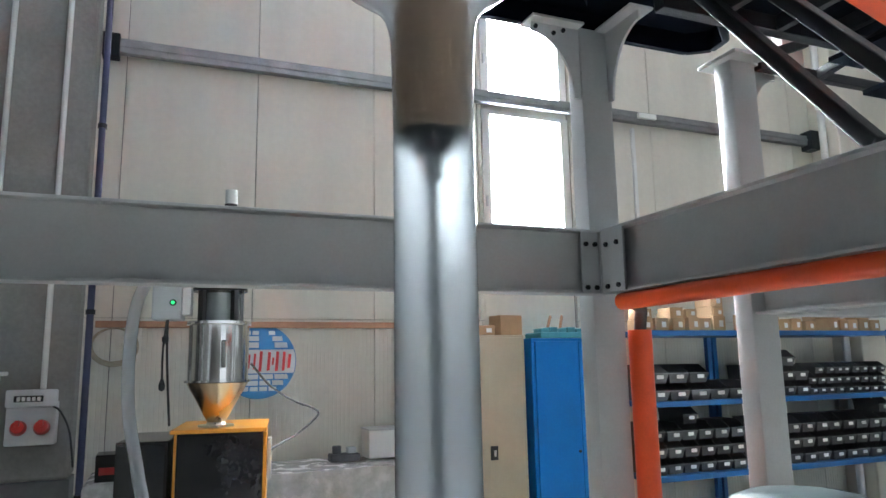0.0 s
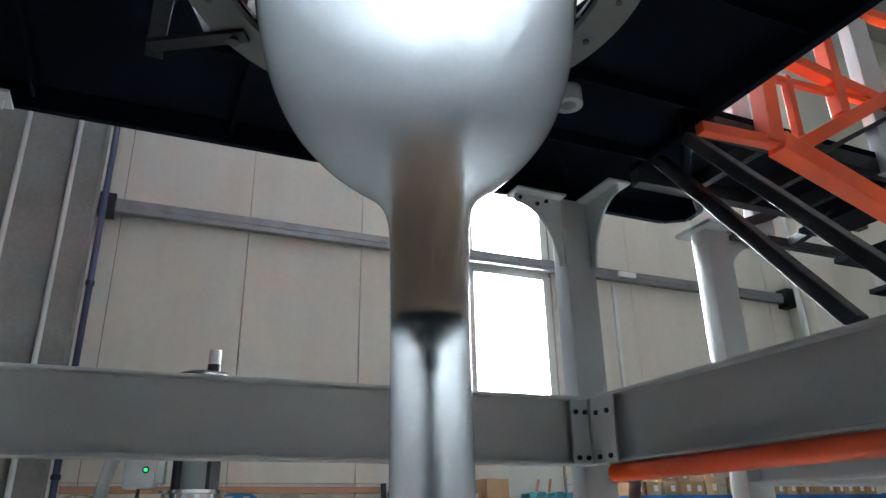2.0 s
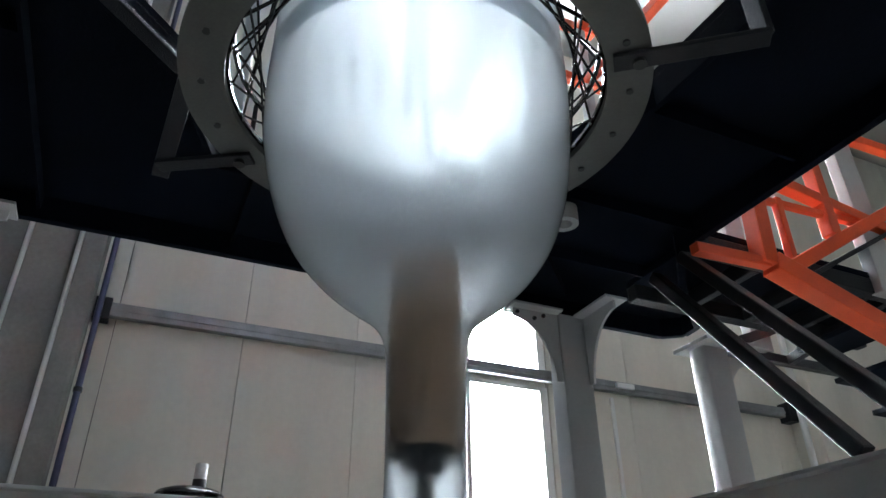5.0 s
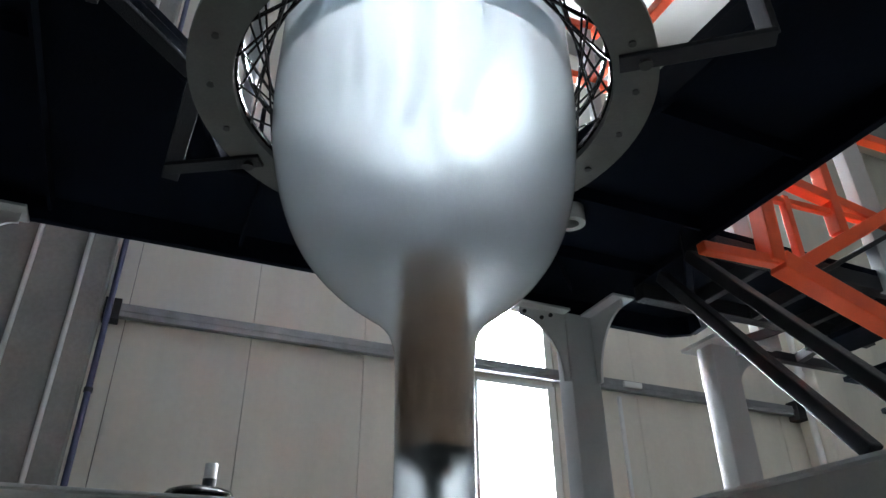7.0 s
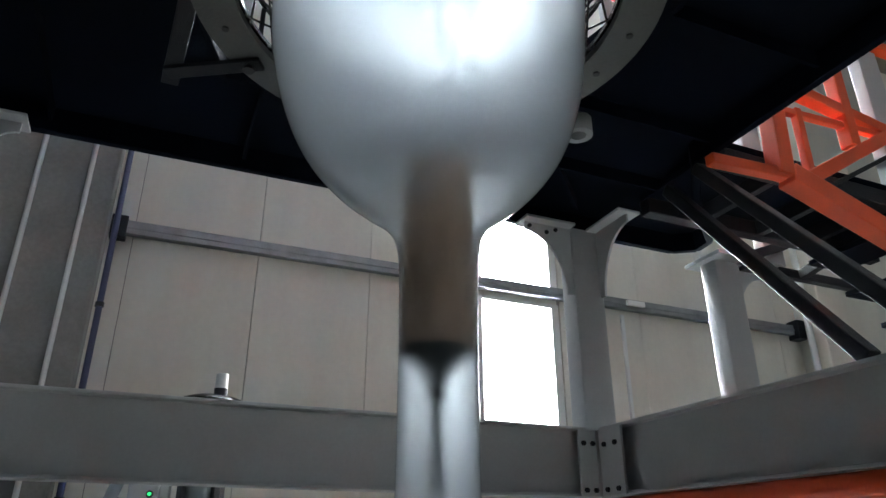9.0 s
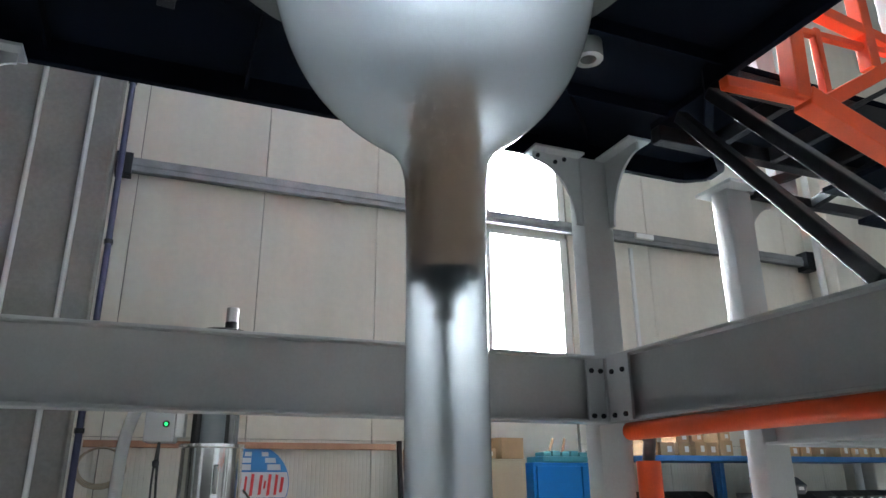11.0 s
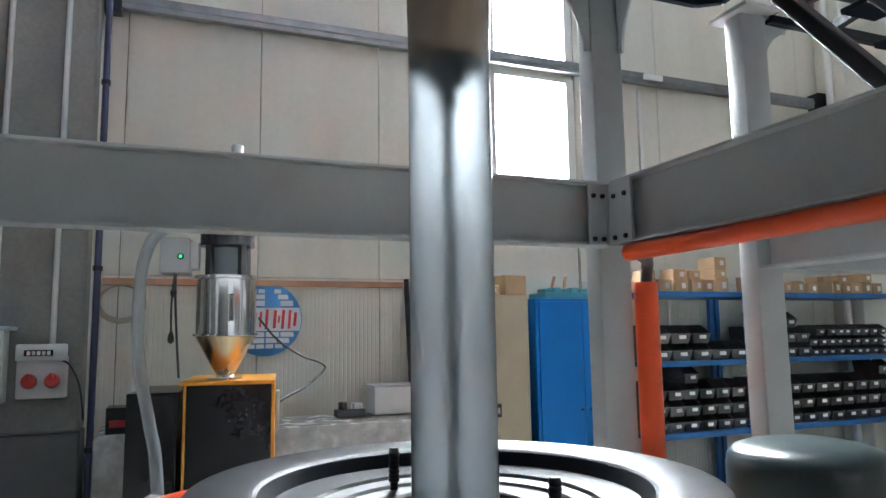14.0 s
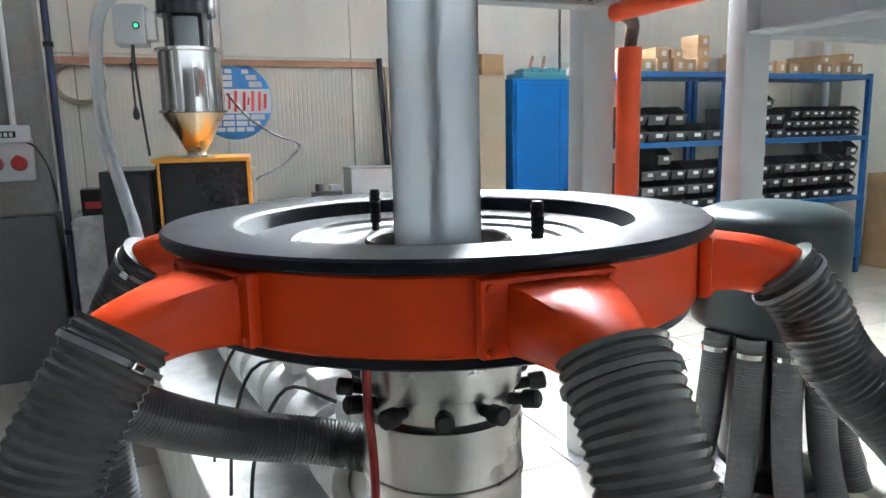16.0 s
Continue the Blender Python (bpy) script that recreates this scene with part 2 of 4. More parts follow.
def smoothed(points, per=8):
    """Catmull-Rom through points."""
    p = [Vector(q) for q in points]
    p = [2 * p[0] - p[1]] + p + [2 * p[-1] - p[-2]]
    out = []
    for a, b, c, d in zip(p, p[1:], p[2:], p[3:]):
        for k in range(per):
            t = k / per
            out.append(0.5 * (2 * b + (c - a) * t + (2 * a - 5 * b + 4 * c - d) * t * t + (3 * b - a - 3 * c + d) * t ** 3))
    return out + [p[-2]]


def tube(path, radius, segs=12, bm=None, cap=True):
    """A tube along points; radius is a number or a function of the length so far."""
    bm = bm or bmesh.new()
    path = [Vector(q) for q in path]
    side, rings, run = None, [], 0.0
    for i, p in enumerate(path):
        d = (path[min(i + 1, len(path) - 1)] - path[max(i - 1, 0)]).normalized()
        if side is None:
            side = d.orthogonal().normalized()
        side = (side - d * side.dot(d)).normalized()
        up = d.cross(side)
        if i:
            run += (p - path[i - 1]).length
        r = radius(run) if callable(radius) else radius
        rings.append([bm.verts.new(p + r * (math.cos(2 * math.pi * k / segs) * side + math.sin(2 * math.pi * k / segs) * up)) for k in range(segs)])
    for a, b in zip(rings, rings[1:]):
        for k in range(segs):
            bm.faces.new((a[k], a[(k + 1) % segs], b[(k + 1) % segs], b[k]))
    if cap:
        bm.faces.new(rings[0][::-1])
        bm.faces.new(rings[-1])
    return bm


def ribbed(points, r, pitch=0.02, depth=0.006, segs=28):
    """A spiral-wound hose: ribs along its length."""
    rough = smoothed(points, 24)
    fine, gap, carry = [rough[0]], pitch / 4, 0.0
    for a, b in zip(rough, rough[1:]):
        length = (b - a).length
        s = gap - carry
        while s <= length:
            fine.append(a.lerp(b, s / length))
            s += gap
        carry = (carry + length) % gap
    return tube(fine, lambda s: r + depth * (0.5 + 0.5 * math.cos(2 * math.pi * s / pitch)), segs)


def bar(a, b, w, h, up=(0, 0, 1), bm=None, bev=0.0):
    """A straight bar of w x h from a to b."""
    a, b = Vector(a), Vector(b)
    d = b - a
    z = d.normalized()
    x = Vector(up).cross(z)
    x = x.normalized() if x.length > 1e-4 else z.orthogonal().normalized()
    y = z.cross(x)
    m = Matrix.Translation((a + b) / 2) @ Matrix((x, y, z)).transposed().to_4x4()
    return box(-w / 2, w / 2, -h / 2, h / 2, -d.length / 2, d.length / 2, bev, bm, m)


def plate(outline, y0, y1, bm=None, m=None):
    """A flat plate: outline in x, z, from y0 to y1."""
    bm = bm or bmesh.new()
    a = [bm.verts.new((x, y0, z)) for x, z in outline]
    b = [bm.verts.new((x, y1, z)) for x, z in outline]
    bm.faces.new(a)
    bm.faces.new(b[::-1])
    for i in range(len(a)):
        j = (i + 1) % len(a)
        bm.faces.new((a[j], a[i], b[i], b[j]))
    if m is not None:
        bmesh.ops.transform(bm, matrix=m, verts=a + b)
    return bm


def ibeam(length, height, width, web=0.008, flange=0.012):
    """An I-section along x, from 0 to length, its top at z = 0, its web at y = 0."""
    bm = box(0, length, -web / 2, web / 2, -height + flange, -flange)
    box(0, length, -width / 2, width / 2, -flange, 0, 0.002, bm)
    box(0, length, -width / 2, width / 2, -height, -height + flange, 0.002, bm)
    return bm


# ---- the hall ----
WALL_Y = 5.335
JOINTS = [-1.235 + 0.905 * (k - 10) for k in range(24)]
WX0, WX1 = 1.565, 2.315
WINDOWS = [(2.70, 3.76), (3.96, 5.30)]
HX0, HX1 = 1.05, 2.2
HIGH = [(5.60, 6.40), (6.60, 7.85)]

wall = thing("wall_north", "cream sandwich-panel wall of the hall with vertical joints", "wall", kind="structure")
part("wall_core", box(-9.9, WX0 - 0.05, WALL_Y + 0.03, WALL_Y + 0.14, 0, 5.45), M_JOINT, wall)
part("wall_core", box(-9.9, HX0 - 0.05, WALL_Y + 0.03, WALL_Y + 0.14, 5.45, 8.2), M_JOINT, wall)
part("wall_core", box(WX1 + 0.05, 11, WALL_Y + 0.03, WALL_Y + 0.14, 0, 5.45), M_JOINT, wall)
part("wall_core", box(HX1 + 0.05, 11, WALL_Y + 0.03, WALL_Y + 0.14, 5.45, 8.2), M_JOINT, wall)
part("wall_core", box(WX0 - 0.05, WX1 + 0.05, WALL_Y + 0.03, WALL_Y + 0.14, 0, WINDOWS[0][0] - 0.05), M_JOINT, wall)


def ribbed_sheet(x0, x1, z0, z1, pitch, depth):
    """A sheet with shallow vertical ribs."""
    bm = bmesh.new()
    n = max(int((x1 - x0) / pitch), 1)
    cols = []
    for k in range(n + 1):
        x = x0 + (x1 - x0) * k / n
        for dx, dy in ((0, 0), (0.004, depth)) if k < n else ((0, 0),):
            cols.append((bm.verts.new((x + dx, WALL_Y - dy, z0)), bm.verts.new((x + dx, WALL_Y - dy, z1))))
        if k < n:
            x2 = x0 + (x1 - x0) * (k + 1) / n
            cols.append((bm.verts.new((x2 - 0.004, WALL_Y - depth, z0)), bm.verts.new((x2 - 0.004, WALL_Y - depth, z1))))
    for a, b in zip(cols, cols[1:]):
        bm.faces.new((a[0], b[0], b[1], a[1]))
    back = [(bm.verts.new((x, WALL_Y + 0.029, z0)), bm.verts.new((x, WALL_Y + 0.029, z1))) for x in (x0, x1)]
    bm.faces.new((back[1][0], back[0][0], back[0][1], back[1][1]))
    bm.faces.new((back[0][0], cols[0][0], cols[0][1], back[0][1]))
    bm.faces.new((cols[-1][0], back[1][0], back[1][1], cols[-1][1]))
    return bm


for a, b in zip(JOINTS, JOINTS[1:]):
    for x0, x1 in ((a + 0.003, min(b - 0.003, WX0 - 0.05)), (max(a + 0.003, WX1 + 0.05), b - 0.003)):
        if x1 - x0 > 0.02 and x1 < 11 and x0 > -9.9:
            part("panel", ribbed_sheet(x0, x1, 0.0, 2.0, 0.031, 0.0022), M_WALL, wall)
            part("panel", box(x0, x1, WALL_Y, WALL_Y + 0.029, 2.004, 5.45), M_WALL, wall)
    for x0, x1 in ((a + 0.003, min(b - 0.003, HX0 - 0.05)), (max(a + 0.003, HX1 + 0.05), b - 0.003)):
        if x1 - x0 > 0.02 and x1 < 11 and x0 > -9.9:
            part("panel", box(x0, x1, WALL_Y, WALL_Y + 0.029, 5.454, 8.2), M_WALL, wall)
    if WX0 - 0.06 < a < WX1 + 0.06 or a < WX0 < b:
        part("panel", box(WX0 - 0.047, WX1 + 0.047, WALL_Y + 0.001, WALL_Y + 0.029, 0, WINDOWS[0][0] - 0.05), M_WALL, wall) if a < WX0 < b else None

for x0, x1, z0, z1 in ((WX0, WX1, 3.802, 3.908), (WX0, WX1, 5.342, 5.452), (HX0, HX1, 5.456, 5.548), (HX0, HX1, 6.442, 6.548), (HX0, HX1, 7.892, 8.198)):
    part("panel", box(x0 - 0.047, x1 + 0.047, WALL_Y + 0.001, WALL_Y + 0.14, z0, z1), M_WALL, wall)

window = thing("window_1", "tall white-framed window strip glowing with daylight", "window", kind="structure")
def window_unit(owner, x0, x1, z0, z1):
    """A white frame round one opening, with its sill and a hinge."""
    for a, b in ((x0 - 0.05, x0 + 0.03), (x1 - 0.03, x1 + 0.05)):
        part("window_frame", box(a, b, WALL_Y - 0.02, WALL_Y + 0.1, z0 - 0.05, z1 + 0.04, 0.004), M_PVC, owner)
    part("window_frame", box(x0 + 0.03, x1 - 0.03, WALL_Y - 0.02, WALL_Y + 0.1, z1, z1 + 0.04, 0.004), M_PVC, owner)
    part("window_sill", box(x0 + 0.03, x1 - 0.03, WALL_Y - 0.02, WALL_Y + 0.1, z0 - 0.05, z0, 0.004), M_PVC, owner)
    part("hinge", box(x0 - 0.03, x0 - 0.01, WALL_Y - 0.035, WALL_Y - 0.02, z0 + 0.25, z0 + 0.34, 0.003), M_GREYP, owner)


for z0, z1 in WINDOWS:
    window_unit(window, WX0, WX1, z0, z1)
window2 = thing("window_2", "white-framed windows high in the wall behind the film bubble", "window", kind="structure")
for z0, z1 in HIGH:
    window_unit(window2, HX0, HX1, z0, z1)
backdrop = solid("backdrop", box(WX0 - 1.2, WX1 + 1.2, WALL_Y + 0.5, WALL_Y + 0.52, 1.6, 8.3), M_SKYGLOW, "bright overcast sky outside the window strip", "sky", kind="structure")

floor = thing("floor", "beige ceramic floor tiles with dark grout", "floor", kind="structure")
part("subfloor", box(-10, 11, -9, WALL_Y + 0.1, -0.1, -0.006), M_GROUT, floor)
tile_mesh = None
for ix in range(-6, 16):
    for iy in range(3, 16):
        x, y = ix * 0.402, iy * 0.402 - 0.9
        if tile_mesh is None:
            t = part("tile", box(0.002, 0.398, 0.002, 0.398, -0.006, 0.002, 0.0015), M_FLOOR, floor)
            tile_mesh = t.data
        else:
            t = new("tile", tile_mesh)
            t.parent = floor
        t.location = (x, y, 0)
bm = bmesh.new()
for ix in range(-24, 28):
    for iy in range(-22, 3):
        box(ix * 0.402 + 0.002, ix * 0.402 + 0.4, iy * 0.402 - 0.898, iy * 0.402 - 0.5, -0.006, 0.002, 0, bm)
    if not -6 <= ix < 16:
        for iy in range(3, 16):
            box(ix * 0.402 + 0.002, ix * 0.402 + 0.4, iy * 0.402 - 0.898, iy * 0.402 - 0.5, -0.006, 0.002, 0, bm)
ot = part("far_tiles", bm, M_FLOOR, floor)
tagged(ot, "beige ceramic floor tiles", "", kind="stuff")

# Unseen closing walls in the darkened tone that absorbs bounced light.
for nm, dims in (("wall_west", (-10.1, -9.9, -9, WALL_Y, 0, 8.2)), ("wall_east", (11, 11.2, -9, WALL_Y, 0, 8.2)), ("wall_south", (-10.1, 11.2, -9.2, -9, 0, 8.2))):
    solid(nm, box(*dims), M_FARWALL, "plain unseen grey panel wall of the hall, darkened to absorb bounced light", "wall", kind="structure")
ceiling = solid("ceiling", box(-10.1, 11.2, -9.2, WALL_Y + 0.14, 8.2, 8.35), M_CEIL, "sandwich-panel roof of the hall, darkened to cut bounced light", "ceiling", kind="structure")

# Steel girt along the wall, cut by the window strip's head bar.
girt = thing("wall_girt", "galvanised steel girt running along the panel wall", "beam", kind="structure")
for z in (3.89, 5.46):
    bm = box(-1.36, 5.36, WALL_Y - 0.085, WALL_Y - 0.078, z - 0.045, z + 0.045, 0.002)
    box(-1.36, 5.36, WALL_Y - 0.085, WALL_Y - 0.022, z + 0.045, z + 0.05, 0, bm)
    box(-1.36, 5.36, WALL_Y - 0.085, WALL_Y - 0.022, z - 0.05, z - 0.045, 0, bm)
    box(-1.36, 5.36, WALL_Y - 0.094, WALL_Y - 0.085, z - 0.012, z + 0.012, 0.003, bm)
    part("rail", bm, M_GALV, girt)
    part("bracket", box(-1.39, -1.28, WALL_Y - 0.11, WALL_Y - 0.003, z - 0.09, z + 0.075, 0.004), M_BLACKST, girt)
    part("bracket", box(5.23, 5.36, WALL_Y - 0.14, WALL_Y - 0.003, z - 0.1, z + 0.1, 0.004), M_BLACKST, girt)

pillar = thing("concrete_pillar", "bare concrete pillar with a grey painted foot", "pillar", kind="structure")
part("shaft", box(-2.5, -1.40, 5.06, WALL_Y - 0.002, 1.02, 8.2, 0.02), M_CONC, pillar)
part("painted_foot", box(-2.504, -1.395, 5.055, WALL_Y - 0.002, 0, 1.02, 0.012), M_CONC_D, pillar)
pilaster = solid("pilaster", box(5.37, 5.75, 5.0, WALL_Y - 0.003, 0, 8.2, 0.015), M_WALL, "cream boxed-in steel column against the wall", "pillar", kind="structure")
drain = solid("drain_pipe", tube([(5.30, 5.12, 0), (5.30, 5.12, 8.1)], 0.035, 16), M_WHITEP, "white plastic drain pipe running up the wall", "pipe", smooth=40)
for z in (3.0, 4.2, 5.4):
    part("collar", lathe([(0.036, z), (0.045, z), (0.045, z + 0.06), (0.036, z + 0.06)], 16, m=Matrix.Translation((5.30, 5.12, 0))), M_WHITEP, drain)
vert = solid("blue_pipe", tube([(-1.338, 5.02, 0.02), (-1.338, 5.02, 8.1)], 0.021, 14), M_PIPEBLUE, "dark blue painted pipe rising beside the concrete pillar", "pipe", smooth=40)
for z in (0.9, 2.0, 3.2, 4.4, 5.4):
    part("pipe_clip", lathe([(0.021, z), (0.028, z), (0.028, z + 0.03), (0.021, z + 0.03)], 14, m=Matrix.Translation((-1.338, 5.02, 0))), M_BLACKST, vert)
for x, z0 in ((-1.565, 1.555), (-1.88, 1.7)):
    solid("white_conduit", tube([(x, 5.035, z0), (x, 5.035, 8.1)], 0.017, 12), M_WHITEP, "white plastic cable conduit running up the pillar", "pipe", group="conduits on the pillar", smooth=40)
slim = solid("white_conduit", box(3.05, 3.085, WALL_Y - 0.03, WALL_Y - 0.002, 0.3, 3.8, 0.004), M_WHITEP, "white cable duct on the panel wall beside the window", "pipe")
part("hook", box(3.05, 3.25, WALL_Y - 0.15, WALL_Y - 0.12, 3.86, 3.91, 0.004), M_WHITEP, slim)
batten = solid("brown_batten", box(-1.33, 0.76, WALL_Y - 0.03, WALL_Y - 0.003, 1.935, 1.98, 0.004), M_BROWNRAIL, "brown wooden batten screwed along the panel wall", "rail")

# ---- the blown-film machine ----
PLACE = Matrix()
AX, AY, TURNED = 0.187, 1.157, 9.0
M0 = pose(AX, AY, 0, 0, 0, TURNED)


def bolts(parent, places, m, r=0.011, h=0.009):
    """Hexagon bolt heads, their axis along -y of m."""
    for x, z in places:
        part("bolt", lathe([(0, 0), (r, 0), (r * 0.9, h), (0, h)], 6, m=m @ pose(x, 0, z, 90)), M_BLACKST, parent)


frame_thing = thing("machine_gantry", "grey painted steel frame of beams and columns bolted together", "gantry", M0)
for u, v in ((1.215, 1.285), (-1.375, 1.285)):
    col = part("column", box(u, u + 0.16, v, v + 0.11, 0.012, 3.155, 0.012), M_STEEL_PAINT, frame_thing, smooth=40)
    part("base_plate", box(u - 0.05, u + 0.21, v - 0.05, v + 0.16, 0, 0.012, 0.002), M_STEEL_PAINT, frame_thing)
# long beam across, and the side beam towards the front
back_beam = part("beam", ibeam(2.47, 0.268, 0.1), M_STEEL_PAINT, frame_thing, m=pose(-1.24, 1.235, 2.2))
side_beam = part("beam", ibeam(2.45, 0.268, 0.1), M_STEEL_PAINT, frame_thing, m=pose(1.247, 1.17, 2.2, 0, 0, -90))
part("end_plate", box(1.10, 1.182, 1.178, 1.19, 1.934, 2.186, 0.002), M_STEEL_PAINT, frame_thing)
part("end_plate", box(1.184, 1.196, 1.02, 1.165, 1.934, 2.186, 0.002), M_STEEL_PAINT, frame_thing)
bolts(frame_thing, [(x, z) for x in (1.12, 1.163) for z in (1.957, 2.135)], pose(0, 1.178, 0))
bolts(frame_thing, [(x, z) for x in (-1.125, -1.055) for z in (1.957, 2.127)], pose(1.184, 0, 0, 0, 0, -90))
part("corner_angle", box(1.183, 1.203, 1.17, 1.192, 1.932, 2.188, 0.003), M_STEEL_PAINT, frame_thing)


def gusset(parent, m, reach=0.24, drop=0.34):
    """A bracket plate with a hollow curved edge and a bolted flange on top."""
    curve = [(0, 0), (-reach, 0), (-reach, -0.05)]
    for k in range(1, 9):
        a = k / 9 * math.pi / 2
        curve.append((-reach + (reach - 0.03) * math.sin(a) ** 1.1 * 1.0, -0.05 - (drop - 0.05) * (1 - math.cos(a))))
    curve += [(-0.03, -drop), (0, -drop)]
    part("gusset", plate(curve, -0.006, 0.006, m=m), M_STEEL_PAINT, parent)
    part("gusset_flange", box(-reach - 0.02, 0.0, -0.06, 0.06, -0.012, 0.0, 0.002, m=m), M_STEEL_PAINT, parent)
    bolts(parent, [(-reach + 0.02, -0.032), (-reach + 0.11, -0.05), (-reach + 0.16, -0.03)], m @ pose(0, -0.006, 0))


gusset(frame_thing, pose(1.215, 1.30, 3.155))
gusset(frame_thing, pose(1.36, 1.285, 3.155, 0, 0, 90))
gusset(frame_thing, pose(-1.215, 1.30, 3.155, 0, 0, 180), 0.14, 0.2)

# Orange cable guard under the side beam and down the column.
guard = thing("cable_guard", "orange painted cable guard under the beam and along the column", "cable duct", M0)
part("guard_channel", tube([(1.225, 1.10, 1.895), (1.225, -1.2, 1.895)], 0.034, 14), M_ORANGE_R, guard, smooth=40)
part("guard_channel", tube([(1.425, 1.26, 0.1), (1.425, 1.26, 1.79)], 0.05, 16), M_ORANGE_R, guard, smooth=40)
part("cable_bundle", tube(smoothed([(1.425, 1.26, 1.78), (1.425, 1.25, 1.83), (1.39, 1.2, 1.88), (1.28, 1.12, 1.897), (1.225, 1.05, 1.895)], 6), 0.026, 12), M_BLK, guard, smooth=40)

# Raised platform: a navy deck with an opening over the bubble.
deck = thing("machine_platform", "dark navy steel platform overhead with a large cut-out", "platform", M0)
OUT = [(-4.2, -2.4), (1.37, -2.4), (1.37, 0.60), (1.62, 0.88), (1.97, 1.18), (1.985, 1.29), (1.885, 1.36), (-4.2, 1.36)]
HOLE = [(-0.86, -0.9), (0.75, -0.9), (0.73, -0.05), (0.62, 0.50), (0.46, 0.80), (-0.44, 0.80), (-0.60, 0.40), (-0.86, 0.15)]


def holed_plate(outline, hole, z0, z1):
    bm = bmesh.new()
    for z in (z0, z1):
        edges = []
        for loop in (outline, hole):
            vs = [bm.verts.new((x, y, z)) for x, y in loop]
            edges += [bm.edges.new((vs[i], vs[(i + 1) % len(vs)])) for i in range(len(vs))]
        bmesh.ops.triangle_fill(bm, edges=edges, use_beauty=True)
    for loop in (outline, hole):
        for i in range(len(loop)):
            (ax, ay), (bx, by) = loop[i], loop[(i + 1) % len(loop)]
            bm.faces.new([bm.verts.new(p) for p in ((ax, ay, z0), (bx, by, z0), (bx, by, z1), (ax, ay, z1))])
    bmesh.ops.remove_doubles(bm, verts=bm.verts[:], dist=1e-5)
    return bm


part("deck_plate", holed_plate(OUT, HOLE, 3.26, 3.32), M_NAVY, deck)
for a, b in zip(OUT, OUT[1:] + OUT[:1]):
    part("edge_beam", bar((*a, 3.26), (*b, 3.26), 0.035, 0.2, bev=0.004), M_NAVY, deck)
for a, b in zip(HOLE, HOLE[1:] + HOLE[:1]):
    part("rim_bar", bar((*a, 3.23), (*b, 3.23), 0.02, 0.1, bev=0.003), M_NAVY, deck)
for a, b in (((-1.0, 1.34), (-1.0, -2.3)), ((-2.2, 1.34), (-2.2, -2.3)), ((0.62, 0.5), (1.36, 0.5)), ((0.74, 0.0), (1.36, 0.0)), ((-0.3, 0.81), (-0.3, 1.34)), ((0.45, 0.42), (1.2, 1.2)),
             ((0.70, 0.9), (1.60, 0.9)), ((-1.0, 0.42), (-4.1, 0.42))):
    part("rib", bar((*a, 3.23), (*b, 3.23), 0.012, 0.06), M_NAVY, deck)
fitting = thing("ring_fitting", "pale ring fitting under the platform", "fitting", M0 @ pose(0.845, 0.645, 3.19))
part("ring", lathe([(0.03, 0), (0.055, 0), (0.055, 0.07), (0.03, 0.07)], 24, closed=True), M_STEEL_PAINT, fitting, smooth=40)
lampt = thing("fluorescent_lamp", "bright fluorescent tube high under the roof", "lamp", pose(2.5, 2.0, 7.6, 0, 0, 40))
part("housing", box(-0.7, 0.7, -0.06, 0.06, 0.05, 0.12, 0.005), M_WHITEP, lampt)
for y in (-0.03, 0.03):
    part("tube", tube([(-0.65, y, 0.03), (0.65, y, 0.03)], 0.014, 8), M_TUBE, lampt)
part("hanger", box(-0.01, 0.01, -0.01, 0.01, 0.12, 0.6), M_GALV, lampt)

# Diagonal braces in black.
for n, (a, b) in enumerate((((1.385, 0.79, 3.14), (1.30, 0.03, 2.222)), ((1.385, 0.612, 3.15), (1.285, -0.19, 2.222)))):
    brace = thing("diagonal_brace", "black painted square steel brace sloping under the platform", "brace", M0, group="platform braces")
    part("bar", bar(a, b, 0.05, 0.05, bev=0.006), M_BLACKST, brace)
    part("foot_plate", box(b[0] - 0.04, b[0] + 0.04, b[1] - 0.07, b[1] + 0.07, 2.201, 2.212, 0.002), M_BLACKST, brace)


# Second frame with the stair landing and its orange rails.
frame2 = thing("stair_gantry", "grey painted steel column and beam carrying the stair landing", "gantry", M0)
part("column", box(2.025, 2.185, 1.22, 1.33, 0.0, 3.10, 0.012), M_STEEL_PAINT, frame2, smooth=40)
part("beam", ibeam(2.6, 0.2, 0.14), M_STEEL_PAINT, frame2, m=pose(2.19, 1.275, 2.06))
part("beam", ibeam(2.2, 0.2, 0.14), M_STEEL_PAINT, frame2, m=pose(2.105, 1.215, 2.06, 0, 0, -90))
gusset(frame2, pose(2.165, 1.275, 3.10, 0, 0, 180), 0.2, 0.3)
part("head_plate", box(1.99, 2.42, 1.15, 1.4, 3.10, 3.12, 0.003), M_STEEL_PAINT, frame2)

landing = thing("stair_landing", "dark steel stair landing on cross beams seen from below", "stairs", M0)
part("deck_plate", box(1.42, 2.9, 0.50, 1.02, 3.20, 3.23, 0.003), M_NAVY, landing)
for v in (0.53, 0.99):
    part("edge_beam", box(1.42, 2.9, v - 0.03, v + 0.03, 3.125, 3.199, 0.004), M_BLACKST, landing)
for u in (1.7, 2.05, 2.36):
    part("cross_beam", box(u, u + 0.04, 0.56, 0.96, 3.125, 3.199, 0.004), M_BLACKST, landing)
for a, b in (((2.2, 1.22, 3.09), (3.1, 1.22, 3.09)), ((2.2, 1.19, 3.12), (2.5, 1.19, 3.24)), ((2.6, 1.2, 3.09), (2.6, 0.6, 3.19))):
    part("strut", bar(a, b, 0.045, 0.05, bev=0.004), M_BLACKST, landing)
